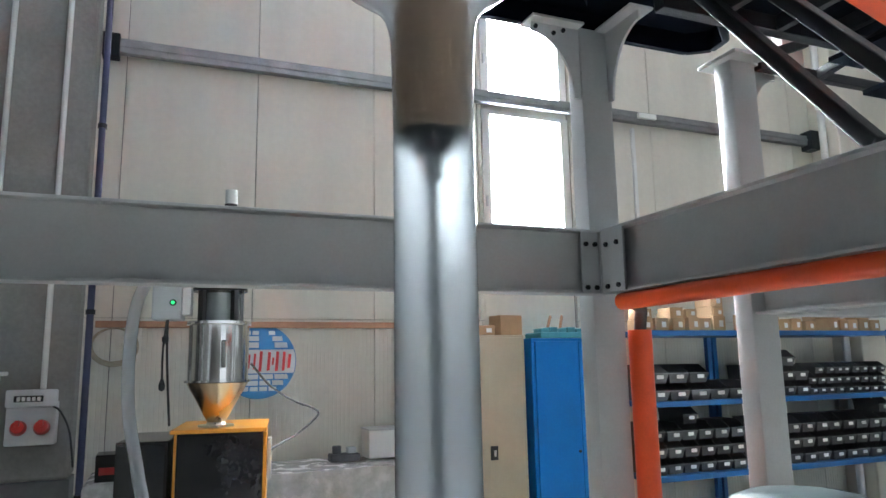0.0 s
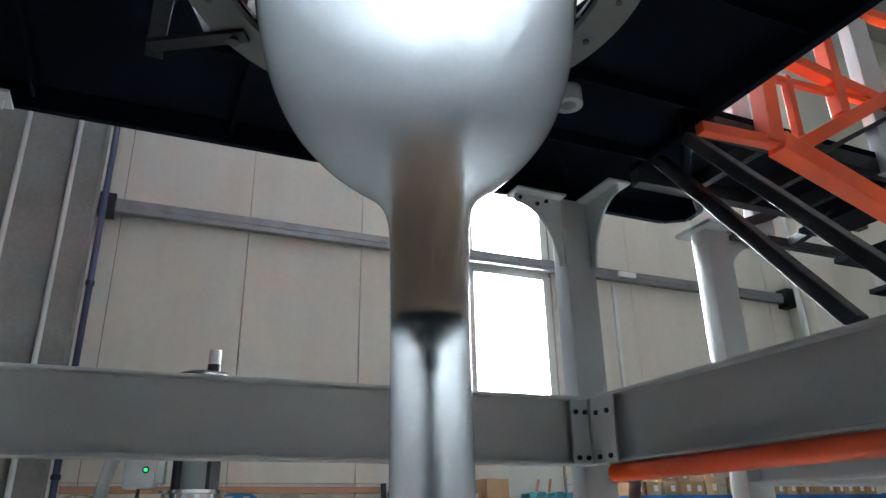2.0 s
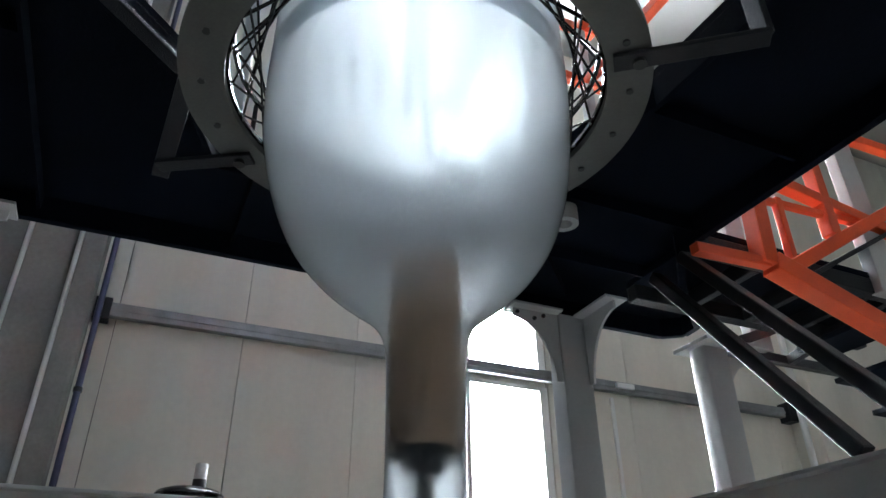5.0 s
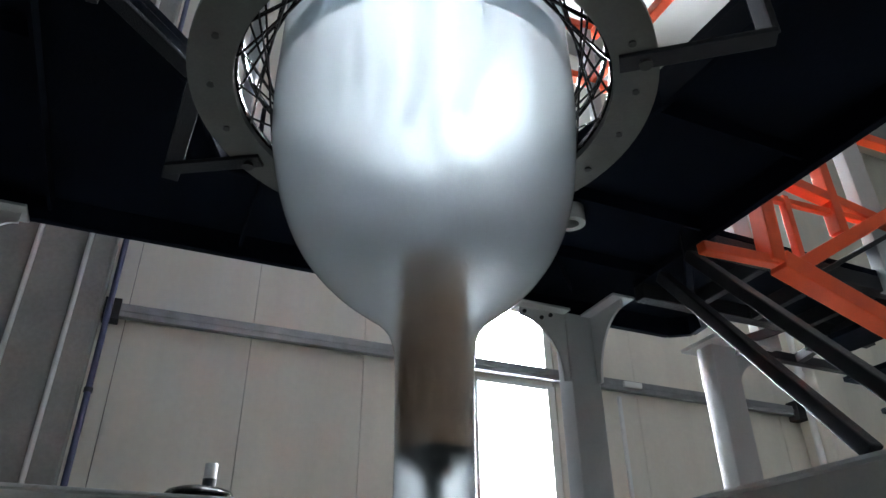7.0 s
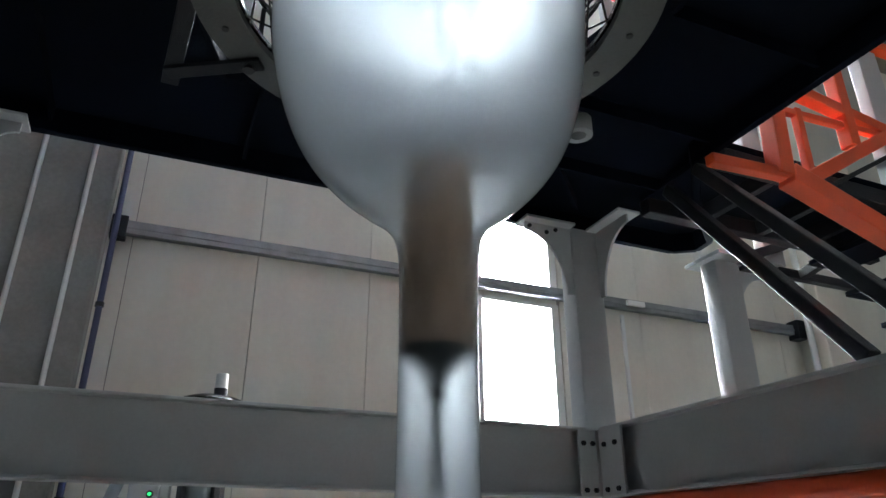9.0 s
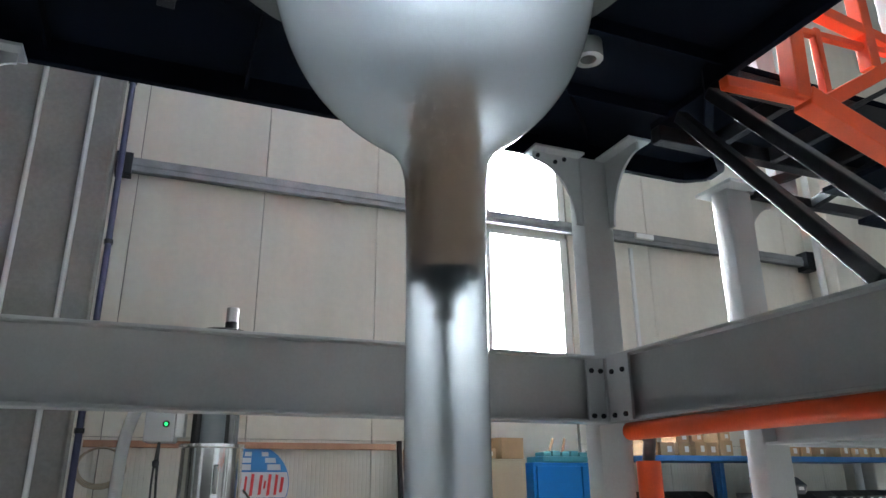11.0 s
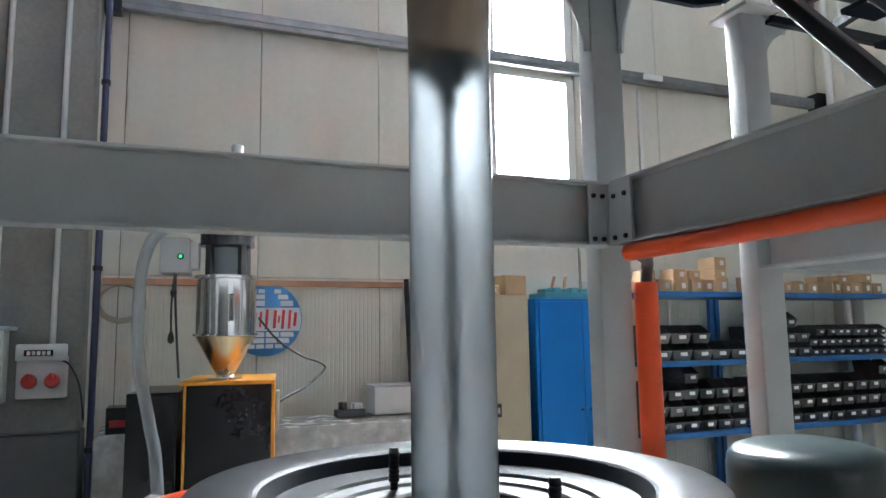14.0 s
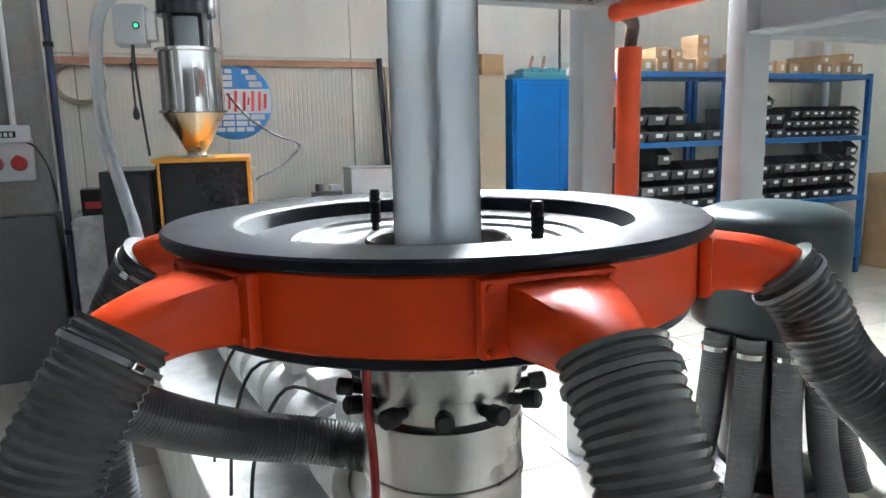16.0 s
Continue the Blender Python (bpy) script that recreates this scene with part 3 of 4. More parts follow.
for k in range(4):
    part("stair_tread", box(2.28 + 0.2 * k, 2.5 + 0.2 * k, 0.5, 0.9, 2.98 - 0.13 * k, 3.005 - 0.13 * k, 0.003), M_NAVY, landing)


rails = thing("orange_guard_rail", "orange painted tubular guard rail on the stair landing", "railing", M0)


def rail(a, b, w=0.05, v=0.45):
    part("rail", bar((a[0], v, a[1]), (b[0], v, b[1]), w, w, up=(0, 1, 0), bev=0.005), M_ORANGE_R, rails)


rail((1.672, 3.46), (1.648, 3.085), 0.075)
rail((1.817, 3.45), (1.815, 3.13), 0.035)
rail((2.115, 3.90), (2.117, 3.33), 0.06)
rail((1.64, 3.417), (2.9, 3.475), 0.03)
rail((1.283, 3.081), (1.66, 3.097), 0.045)
rail((1.68, 3.10), (2.7, 2.77), 0.085)
rail((1.74, 3.075), (2.9, 3.765), 0.06)
rail((1.86, 3.545), (2.9, 3.40), 0.055)
rail((2.0, 3.98), (3.2, 4.01), 0.05)
part("kick_plate", bar((1.86, 0.48, 3.07), (2.8, 0.48, 3.60), 0.02, 0.12, up=(0, 1, 0), bev=0.003), M_BLACKST, rails)
for v in (0.46, 1.2):
    part("landing_post", box(2.36, 2.50, v, v + 0.06, 3.12, 4.3, 0.005), M_STEEL_PAINT, rails)
upper = thing("upper_guard_rail", "orange painted guard rail above the platform opening", "railing", M0)
for z in (4.35, 4.75):
    part("rail", bar((-2.3, 0.95, z), (1.4, 0.95, z), 0.05, 0.05, bev=0.005), M_ORANGE_R, upper)
    part("rail", bar((1.3, 0.95, z), (1.3, -2.0, z), 0.05, 0.05, bev=0.005), M_ORANGE_R, upper)
for u, v in ((-2.2, 0.95), (-1.3, 0.95), (-0.4, 0.95), (0.5, 0.95), (1.3, 0.95), (1.3, -0.2), (1.3, -1.4)):
    part("post", box(u - 0.025, u + 0.025, v - 0.025, v + 0.025, 3.322, 4.78, 0.004), M_STEEL_PAINT, upper)
tower = thing("upper_tower", "grey steel tower beams above the machine", "steel frame", M0)
for u, v in ((-1.1, 1.1), (1.1, 1.1), (1.1, -1.5), (-1.1, -1.5)):
    part("tower_column", box(u - 0.07, u + 0.07, v - 0.07, v + 0.07, 3.322, 7.9, 0.008), M_STEEL_PAINT, tower)
for z in (5.6, 7.4):
    part("tower_beam", bar((-1.1, 1.1, z), (1.1, 1.1, z), 0.12, 0.16, bev=0.006), M_BLUE_R, tower)
    part("tower_beam", bar((1.1, 1.1, z), (1.1, -1.5, z), 0.12, 0.16, bev=0.006), M_BLUE_R, tower)
    part("tower_beam", bar((-1.1, 1.1, z), (-1.1, -1.5, z), 0.12, 0.16, bev=0.006), M_STEEL_PAINT, tower)


# Calibration ring with its wire cage round the bubble.
ringz = 2.93
cage = thing("sizing_ring", "grey bolted steel sizing ring with an iris of crossing black wires", "machine part", M0)
CX, CY0 = -0.035, -0.02
CM = pose(CX, CY0, 0)
part("ring_plate", lathe([(0.459, ringz), (0.563, ringz), (0.563, ringz + 0.02), (0.459, ringz + 0.02)], 96, closed=True, m=CM), M_RINGSTEEL, cage, smooth=40)
for k in range(20):
    a = 2 * math.pi * (k + 0.3) / 20
    part("bolt", lathe([(0, 0), (0.009, 0), (0.009, 0.006), (0, 0.006)], 8, m=pose(CX + 0.512 * math.cos(a), CY0 + 0.512 * math.sin(a), ringz - 0.005)), M_BLK, cage)
NW = 24
HALF = math.acos(0.386 / 0.455)
for way in (1, -1):
    for k in range(NW):
        pts = []
        for s in range(11):
            f = s / 10
            a0, a1 = 2 * math.pi * k / NW - way * HALF, 2 * math.pi * k / NW + way * HALF
            x = 0.455 * ((1 - f) * math.cos(a0) + f * math.cos(a1))
            y = 0.455 * ((1 - f) * math.sin(a0) + f * math.sin(a1))
            pts.append((CX + x, CY0 + y, ringz + 0.016 + 0.11 * f))
        part("wire", tube(pts, 0.0032, 6, cap=False), M_BLKPANEL, cage, smooth=60)
for z in (ringz + 0.021, ringz + 0.125):
    part("hoop", lathe([(0.452, z), (0.462, z), (0.462, z + 0.012), (0.452, z + 0.012)], 64, closed=True, m=CM), M_BLKPANEL, cage, smooth=40)
for k in range(8):
    a = 2 * math.pi * (k + 0.1) / 8
    part("spacer", box(-0.006, 0.006, -0.006, 0.006, ringz + 0.034, ringz + 0.124, m=pose(CX + 0.463 * math.cos(a), CY0 + 0.463 * math.sin(a), 0)), M_BLACKST, cage)
for a, b, w in (((0.31, -0.345, 2.922), (0.575, -0.55, 2.922), 0.05), ((-0.565, 0.14, 2.96), (-0.59, 0.52, 2.925), 0.045), ((-0.80, -0.09, 2.97), (-0.58, 0.12, 2.97), 0.04), ((-0.37, 0.335, 2.922), (-0.60, 0.47, 2.922), 0.045)):
    part("arm", bar(a, b, w, 0.012, bev=0.002), M_BLACKST, cage)
for u, v in ((0.565, -0.542), (-0.59, 0.49), (-0.79, -0.08)):
    part("hanger", box(u - 0.012, u + 0.012, v - 0.02, v + 0.02, 2.925, 3.26, 0.002), M_BLACKST, cage)
for u, v in ((0.355, -0.38), (-0.40, 0.353)):
    part("arm_bolt", lathe([(0, 0), (0.016, 0), (0.013, 0.012), (0, 0.012)], 12, m=pose(u, v, 2.903)), M_BLK, cage)

# The film: narrow stalk, then the bubble.
film = thing("film_bubble", "milky translucent plastic film bubble blown from a narrow stalk", "plastic film", M0)
STALK = [(0.079, 1.262), (0.0785, 1.6), (0.078, 2.095)]
BUB = [(0.078, 2.095), (0.0800, 2.2), (0.0825, 2.28), (0.0885, 2.325), (0.101, 2.355), (0.127, 2.385), (0.17, 2.418), (0.212, 2.453), (0.252, 2.495), (0.288, 2.545), (0.317, 2.605), (0.339, 2.675),
       (0.354, 2.75), (0.364, 2.83), (0.3695, 2.92), (0.370, 3.02), (0.369, 3.3), (0.369, 6.9)]
SKIN = 0.0015
part("stalk", lathe(STALK + [(r - SKIN, z) for r, z in STALK[::-1]], 72, closed=True), M_STALK, film, "clear narrow stalk of warm film", smooth=80)
outer = [(p.x, p.z) for p in smoothed([(r, 0, z) for r, z in BUB], 4)]
bm = lathe(outer + [(r - SKIN, z) for r, z in outer[::-1]], 96, closed=True)
for v in bm.verts:
    # The bubble hangs a little off the stalk's axis.
    v.co.x -= 0.026 * min(max((v.co.z - 2.3) / 0.5, 0.0), 1.0)
part("bubble", bm, M_FILM, film, smooth=80)
nip = thing("film_guide", "dark steel collapsing frame high above the bubble", "machine part", M0 @ pose(0, 0, 6.9))
part("guide_plate", lathe([(0, 0.003), (0.5, 0.003), (0.5, 0.06), (0, 0.06)], 48), M_BLACKST, nip)
part("post", box(-0.05, 0.05, -0.05, 0.05, 0.06, 1.3), M_BLACKST, nip)

mandrel = thing("mandrel", "brown sleeve mandrel on a steel rod inside the film", "mandrel", M0)
part("sleeve", lathe([(0, 2.10), (0.066, 2.10), (0.0715, 2.106), (0.0765, 2.485), (0.070, 2.503), (0, 2.503)], 48), M_WOOD, mandrel, smooth=40)
part("foot", lathe([(0, 2.058), (0.036, 2.058), (0.040, 2.064), (0.042, 2.085), (0.068, 2.088), (0.068, 2.0995), (0, 2.0995)], 36), M_BLACKST, mandrel, smooth=40)
part("rod", lathe([(0, 1.05), (0.011, 1.05), (0.011, 1.5), (0.0135, 1.505), (0.0135, 1.52), (0.011, 1.525), (0.011, 1.77), (0.0135, 1.775), (0.0135, 1.79), (0.011, 1.795), (0.011, 2.0), (0.02, 2.01), (0.02, 2.057), (0, 2.057)], 20), M_ROD, mandrel, smooth=40)

# The air ring.
MR = M0 @ pose(0, 0, 0.02)
ring = thing("air_ring", "orange enamelled air ring with a black top plate", "machine part", MR)
part("housing", lathe([(0.37, 1.175), (0.438, 1.175), (0.445, 1.18), (0.445, 1.278), (0.438, 1.284), (0.37, 1.284)], 96, closed=True), M_ORANGE, ring, smooth=40)
part("bottom_plate", lathe([(0.15, 1.158), (0.43, 1.158), (0.436, 1.162), (0.436, 1.174), (0.15, 1.174)], 96, closed=True), M_BLACKDISC, ring, smooth=40)
part("top_plate", lathe([(0.352, 1.2845), (0.462, 1.2845), (0.467, 1.289), (0.467, 1.301), (0.463, 1.305), (0.36, 1.305), (0.352, 1.302)], 128, closed=True), M_BLACKDISC, ring, smooth=30)
part("inner_cone", lathe([(0.3515, 1.302), (0.345, 1.298), (0.330, 1.272), (0.272, 1.262), (0.268, 1.258), (0.26, 1.25), (0.351, 1.25)], 128), M_BLACKDISC, ring, smooth=25)
part("lip_ring", lathe([(0.266, 1.25), (0.266, 1.266), (0.260, 1.268), (0.254, 1.262), (0.225, 1.258), (0.218, 1.252), (0.19, 1.246), (0.15, 1.246), (0.135, 1.252), (0.135, 1.24)], 128), M_LIP, ring, smooth=25)
part("inner_lip", lathe([(0.132, 1.235), (0.132, 1.258), (0.128, 1.262), (0.122, 1.258), (0.112, 1.235)], 96), M_LIP, ring, smooth=25)
for u, v in ((-0.05, 0.204), (0.094, -0.189)):
    pm = pose(u, v, 1.252)
    peg = part("adjusting_peg", lathe([(0, 0), (0.008, 0), (0.008, 0.015), (0.0115, 0.017)] + [(0.0115 - 0.0018 * (k % 2), 0.02 + 0.0045 * k) for k in range(14)] + [(0.009, 0.083), (0, 0.083)], 16, m=pm), M_BLK, ring, smooth=30)


def port(angle):
    """A flanged outlet that turns from the wall of the ring down into a hose."""
    am = pose(0, 0, 0, 0, 0, angle)
    body = part("outlet", box(-0.10, 0.085, -0.010, 0.010, 1.18, 1.279, 0.005, m=am @ pose(0.446, 0.0, 0, 0, 0, 90)), M_ORANGE, ring, smooth=40)
    rings = []
    bm = bmesh.new()
    N = 24
    for k in range(9):
        f = k / 8
        tilt = f * radians(52)
        cx = 0.43 + 0.168 * math.sin(f * 1.35)
        cz = 1.228 - 0.035 * f * f
        ring_v = []
        for i in range(N):
            t = 2 * math.pi * i / N
            c, s = math.cos(t), math.sin(t)
            sq = max(abs(c), abs(s))
            e = min(f * 1.5, 1.0)
            ry, rz = (0.070 * (1 - e) / sq + 0.051 * e), (0.045 * (1 - e) / sq + 0.051 * e)
            y, z = ry * c, rz * s
            ring_v.append(bm.verts.new((cx + z * math.sin(tilt), y, cz + z * math.cos(tilt))))
        rings.append(ring_v)
    for a, b in zip(rings, rings[1:]):
        for i in range(N):
            bm.faces.new((a[i], a[(i + 1) % N], b[(i + 1) % N], b[i]))
    bm.faces.new(rings[-1])
    bmesh.ops.transform(bm, matrix=am, verts=bm.verts[:])
    part("elbow", bm, M_ORANGE, body, smooth=50)
    for y in (-0.088, 0.072):
        for z in (1.19, 1.268):
            part("screw", lathe([(0, 0), (0.006, 0), (0.005, 0.005), (0, 0.005)], 8, m=am @ pose(0.456, y, z, 0, 90)), M_ORANGE, body)
    end = am @ Vector((0.43 + 0.168 * math.sin(1.35), 0, 1.193))
    out = am.to_3x3() @ Vector((math.cos(radians(52)), 0, -math.sin(radians(52))))
    return end, out


# Facing the camera's side is about -115 degrees in the ring's own frame.
HOSES = {}
for a in (-95, -35, 25, 85, 145, -155):
    HOSES[a] = port(a)
for a, (end, out) in HOSES.items():
    hose = thing("air_hose", "grey spiral-ribbed air hose clamped to the air ring outlet", "hose", MR, group="air hoses of the ring")
    side = Vector((out.x, out.y, 0)).normalized()
    flare = {-35: 1.75, -95: 1.25, 25: 1.5}.get(a, 1.0)
    pts = [end - out * 0.03, end + out * 0.06, end + out * 0.14 + Vector((0, 0, -0.03)), end + side * 0.15 * flare + Vector((0, 0, -0.36)), end + side * (0.11 + 0.22 * (flare - 1)) + Vector((0, 0, -0.7)), Vector((end.x, end.y, 0.045)) + side * (0.02 + 0.22 * (flare - 1))]
    part("hose_body", ribbed(pts, 0.0575, 0.0125, 0.0042), M_HOSE, hose, smooth=60)
    ring_m = Matrix.Translation(end - out * 0.0) @ out.to_track_quat("Z", "Y").to_matrix().to_4x4()
    clamp = part("clamp", lathe([(0.063, -0.004), (0.065, -0.004), (0.065, 0.004), (0.063, 0.004)], 36, closed=True, m=ring_m), M_GALV, hose, "steel hose clamp")
    part("clamp_screw", box(0.062, 0.076, -0.009, 0.009, -0.006, 0.006, 0.003, m=ring_m), M_CHROME, clamp)

# The die below the ring.
die = thing("film_die", "brushed steel extrusion die with black adjusting bolts", "machine part", MR)
part("die_neck", lathe([(0.10, 1.235), (0.13, 1.235), (0.13, 1.156), (0.147, 1.152), (0.15, 1.145), (0.15, 1.0), (0.138, 0.994), (0.138, 0.955), (0.15, 0.945), (0.15, 0.84), (0.154, 0.838), (0.154, 0.826), (0.15, 0.824), (0.15, 0.50), (0, 0.50)], 64), M_STEEL, die, smooth=30)
part("die_stand", lathe([(0.14, -0.02), (0.2, -0.02), (0.2, 0.02), (0.15, 0.05), (0.15, 0.499), (0, 0.499)], 40), M_BLACKST, die, smooth=40)
for k in range(12):
    a = 30 * k + 8
    bmx = pose(0, 0, 0, 0, 0, a) @ pose(0.135, 0, 0.975, 0, 82)
    part("adjusting_bolt", lathe([(0, 0), (0.011, 0), (0.011, 0.03), (0.017, 0.032), (0.017, 0.058), (0.012, 0.062), (0, 0.062)], 10, m=bmx), M_BLK, die, smooth=40)
part("red_pipe", tube(smoothed([(-0.16, -0.06, 1.157), (-0.165, -0.065, 1.0), (-0.162, -0.08, 0.8), (-0.17, -0.08, 0.02)], 5), 0.008, 10), M_RED, die, smooth=40)

extr = thing("extruder", "pale extruder barrel with heater bands on a grey frame", "machine", pose(AX, AY, 0, 0, 0, 14))
part("base_frame", box(-0.32, 0.30, 0.45, 2.4, 0.0, 0.50, 0.01), M_MACH, extr)
part("barrel", tube([(0, 0.16, 0.66), (0, 2.3, 0.66)], 0.07, 24), M_STEEL, extr, smooth=40)
for k in range(8):
    y = 0.34 + k * 0.23
    hb = part("heater_band", lathe([(0.072, y), (0.112, y), (0.112, y + 0.17), (0.072, y + 0.17)], 24, closed=True, m=pose(0, 0, 0.66, -90)), M_MACH, extr, smooth=40)
    part("terminal_box", box(-0.05, 0.05, y + 0.03, y + 0.13, 0.77, 0.83, 0.006), M_MACH, hb)
for k in range(3):
    part("cable", tube(smoothed([(-0.05 + 0.1 * (k % 2), 0.45 + 0.23 * k, 0.82), (-0.16, 0.5 + 0.23 * k, 0.86), (-0.24, 0.52 + 0.23 * k, 0.7), (-0.27, 0.5 + 0.23 * k, 0.46)], 5), 0.005, 8), M_BLK, extr, smooth=40)
for k in range(3):
    part("blower", lathe([(0, 0), (0.085, 0), (0.1, 0.02), (0.1, 0.1), (0.07, 0.12), (0, 0.12)], 24, m=pose(0.2, 0.6 + 0.5 * k, 0.50)), M_BLACKST, extr, smooth=40)
sidehose = thing("bent_hose", "grey corrugated hose lying across towards the die", "hose")
part("hose_body", ribbed([(-0.41, 1.06, 1.12), (-0.34, 1.14, 1.02), (-0.2, 1.26, 0.91), (-0.02, 1.3, 0.85), (0.1, 1.25, 0.83)], 0.045, 0.009, 0.003, 22), M_HOSE, sidehose, smooth=60)
for m in ((pose(-0.385, 1.09, 1.085, 0, -32, 45)), (pose(0.085, 1.26, 0.833, 0, 80, -25))):
    part("hose_band", lathe([(0.048, -0.012), (0.052, -0.012), (0.052, 0.012), (0.048, 0.012)], 30, closed=True, m=m), M_GALV, sidehose, "steel hose band", smooth=40)

# Dark tank with its hoses.
tank = thing("air_tank", "dark green-grey enamelled air tank with a domed top", "tank", pose(1.84, 2.27, 0))
part("shell", lathe([(0, 0.67), (0.265, 0.67), (0.286, 0.685), (0.29, 0.71), (0.29, 1.06), (0.284, 1.10), (0.26, 1.13), (0.20, 1.152), (0.11, 1.165), (0, 1.168)], 64), M_TANK, tank, smooth=50)
part("stand", lathe([(0, 0), (0.26, 0), (0.26, 0.05), (0.16, 0.08), (0.16, 0.669), (0, 0.669)], 32), M_BLKPANEL, tank, smooth=40)
for a in (-170, -140, -112, -84, -56, -25):
    h = thing("tank_hose", "smooth dark grey hose hanging from the air tank", "hose", pose(1.84, 2.27, 0), group="hoses of the tank")
    c, s = math.cos(radians(a)), math.sin(radians(a))
    part("hose_body", ribbed([(0.255 * c, 0.255 * s, 0.669), (0.27 * c, 0.27 * s, 0.53), (0.31 * c, 0.31 * s, 0.25), (0.37 * c, 0.37 * s, 0.065)], 0.052, 0.012, 0.003, 20), M_HOSE, h, smooth=60)
    part("clamp", lathe([(0.056, 0.6), (0.06, 0.6), (0.06, 0.62), (0.056, 0.62)], 24, closed=True, m=pose(0.262 * c, 0.262 * s, 0)), M_CHROME, h)

# ---- hopper and its cabinet ----
HX, HY = -0.418, 3.62
cab = thing("extruder_cabinet", "black cabinet with amber edges under the hopper", "cabinet")
part("body", box(-0.606, -0.172, 3.625, 4.2, 0.0, 1.342, 0.004), M_BLKPANEL, cab)
part("top", box(-0.62, -0.158, 3.60, 4.22, 1.342, 1.362, 0.004), M_YELLOW, cab)
part("edge", box(-0.60, -0.588, 3.605, 3.625, 0.0, 1.341, 0.003), M_YELLOW, cab)
part("edge", box(-0.176, -0.158, 3.605, 3.9, 0.0, 1.341, 0.003), M_YELLOW, cab)
part("side_fitting", box(-0.157, -0.135, 3.7, 3.78, 1.1, 1.3, 0.005), M_GREYP, cab)
cab2 = thing("black_cabinet", "matt black machine cabinet beside the amber-edged one", "cabinet")
part("body", box(-0.87, -0.63, 3.64, 4.2, 0.0, 1.31, 0.006), M_BLKPANEL, cab2)
part("front_panel", box(-0.862, -0.638, 3.622, 3.639, 0.05, 1.295, 0.004), M_BLKPANEL, cab2)
part("panel_latch", box(-0.66, -0.645, 3.614, 3.622, 0.7, 0.78, 0.003), M_BLK, cab2)
hop = thing("hopper_loader", "polished steel hopper with a cone and black vacuum loader", "hopper", pose(HX, HY + 0.15, 0))
part("cone", lathe([(0.045, 1.385), (0.155, 1.585), (0.15, 1.587), (0.0, 1.587)], 48), M_BRASS, hop, smooth=40)
part("foot_flange", lathe([(0, 1.363), (0.09, 1.363), (0.09, 1.372), (0.05, 1.376), (0.045, 1.386), (0, 1.386)], 32), M_STEEL, hop, smooth=40)
part("drum", lathe([(0, 1.588), (0.168, 1.588), (0.168, 1.598), (0.153, 1.60), (0.153, 1.88), (0.166, 1.885), (0.166, 1.90), (0, 1.90)], 56), M_CHROME, hop, smooth=30)
glass = part("sight_glass", lathe([(0.10, 1.90), (0.104, 1.90), (0.104, 2.06), (0.10, 2.06)], 40, closed=True), M_GLASS, hop, smooth=40)
glass.visible_shadow = False
part("inner_filter", lathe([(0, 1.905), (0.085, 1.905), (0.088, 1.93), (0.085, 1.95), (0.088, 1.97), (0.085, 1.99), (0.088, 2.02), (0.085, 2.05), (0, 2.05)], 32), M_GREYP, hop, smooth=40)
for a in (-130, -50, 40, 140):
    part("post", box(-0.016, 0.016, -0.016, 0.016, 1.90, 2.06, 0.003, m=pose(0, 0, 0, 0, 0, a) @ pose(0.125, 0, 0)), M_BLK, hop)
part("loader_body", lathe([(0, 2.06), (0.14, 2.06), (0.14, 2.45), (0, 2.45)], 40), M_BLKPANEL, hop, smooth=40)
lid = part("lid", lathe([(0, 2.45), (0.17, 2.45), (0.172, 2.46), (0.16, 2.475), (0.11, 2.492), (0.05, 2.50), (0, 2.50)], 48), M_BLKPANEL, hop, smooth=40)
part("beacon_base", lathe([(0, 2.50), (0.035, 2.50), (0.035, 2.54), (0, 2.54)], 24, m=pose(0.04, 0, 0)), M_BLK, lid, smooth=40)
part("beacon_lens", lathe([(0, 2.54), (0.032, 2.54), (0.033, 2.615), (0.03, 2.62), (0, 2.62)], 24, m=pose(0.04, 0, 0)), M_WHITEP, lid, "white beacon lens", smooth=40)
part("gauge_strip", box(0.028, 0.05, -0.168, -0.158, 1.66, 1.80, 0.004), M_CHROME, hop)
ctrl = part("control_box", box(-0.315, -0.175, -0.16, 0.0, 1.905, 2.09, 0.006), M_GREYP, hop, "grey control box with a lit green lamp")
part("bracket", box(-0.175, -0.135, -0.12, -0.02, 1.93, 2.07, 0.003), M_WHITEP, ctrl)
part("pilot_bezel", lathe([(0, 0), (0.017, 0), (0.015, 0.006), (0, 0.006)], 16, m=pose(-0.215, -0.1605, 1.99, 90)), M_BLK, ctrl)
part("pilot_lamp", lathe([(0, 0.006), (0.009, 0.006), (0.007, 0.012), (0, 0.012)], 12, m=pose(-0.215, -0.1605, 1.99, 90)), M_GREENLED, ctrl)
cord = thing("control_cable", "black cable with a pendant plug hanging from the control box", "cable")
part("cable", tube(smoothed([(HX - 0.24, HY + 0.02, 1.93), (HX - 0.235, HY - 0.01, 1.8), (HX - 0.225, HY, 1.6), (HX - 0.215, HY + 0.05, 1.38)], 8), 0.006, 8), M_BLK, cord, smooth=40)
part("cable", tube(smoothed([(HX - 0.24, HY - 0.01, 1.90), (HX - 0.25, HY - 0.02, 1.75), (HX - 0.248, HY - 0.02, 1.60)], 8), 0.005, 8), M_BLK, cord, smooth=40)
part("plug", lathe([(0, 0), (0.014, 0.01), (0.016, 0.03), (0.008, 0.06), (0, 0.06)], 14, m=pose(HX - 0.248, HY - 0.02, 1.55)), M_BLK, cord, smooth=40)
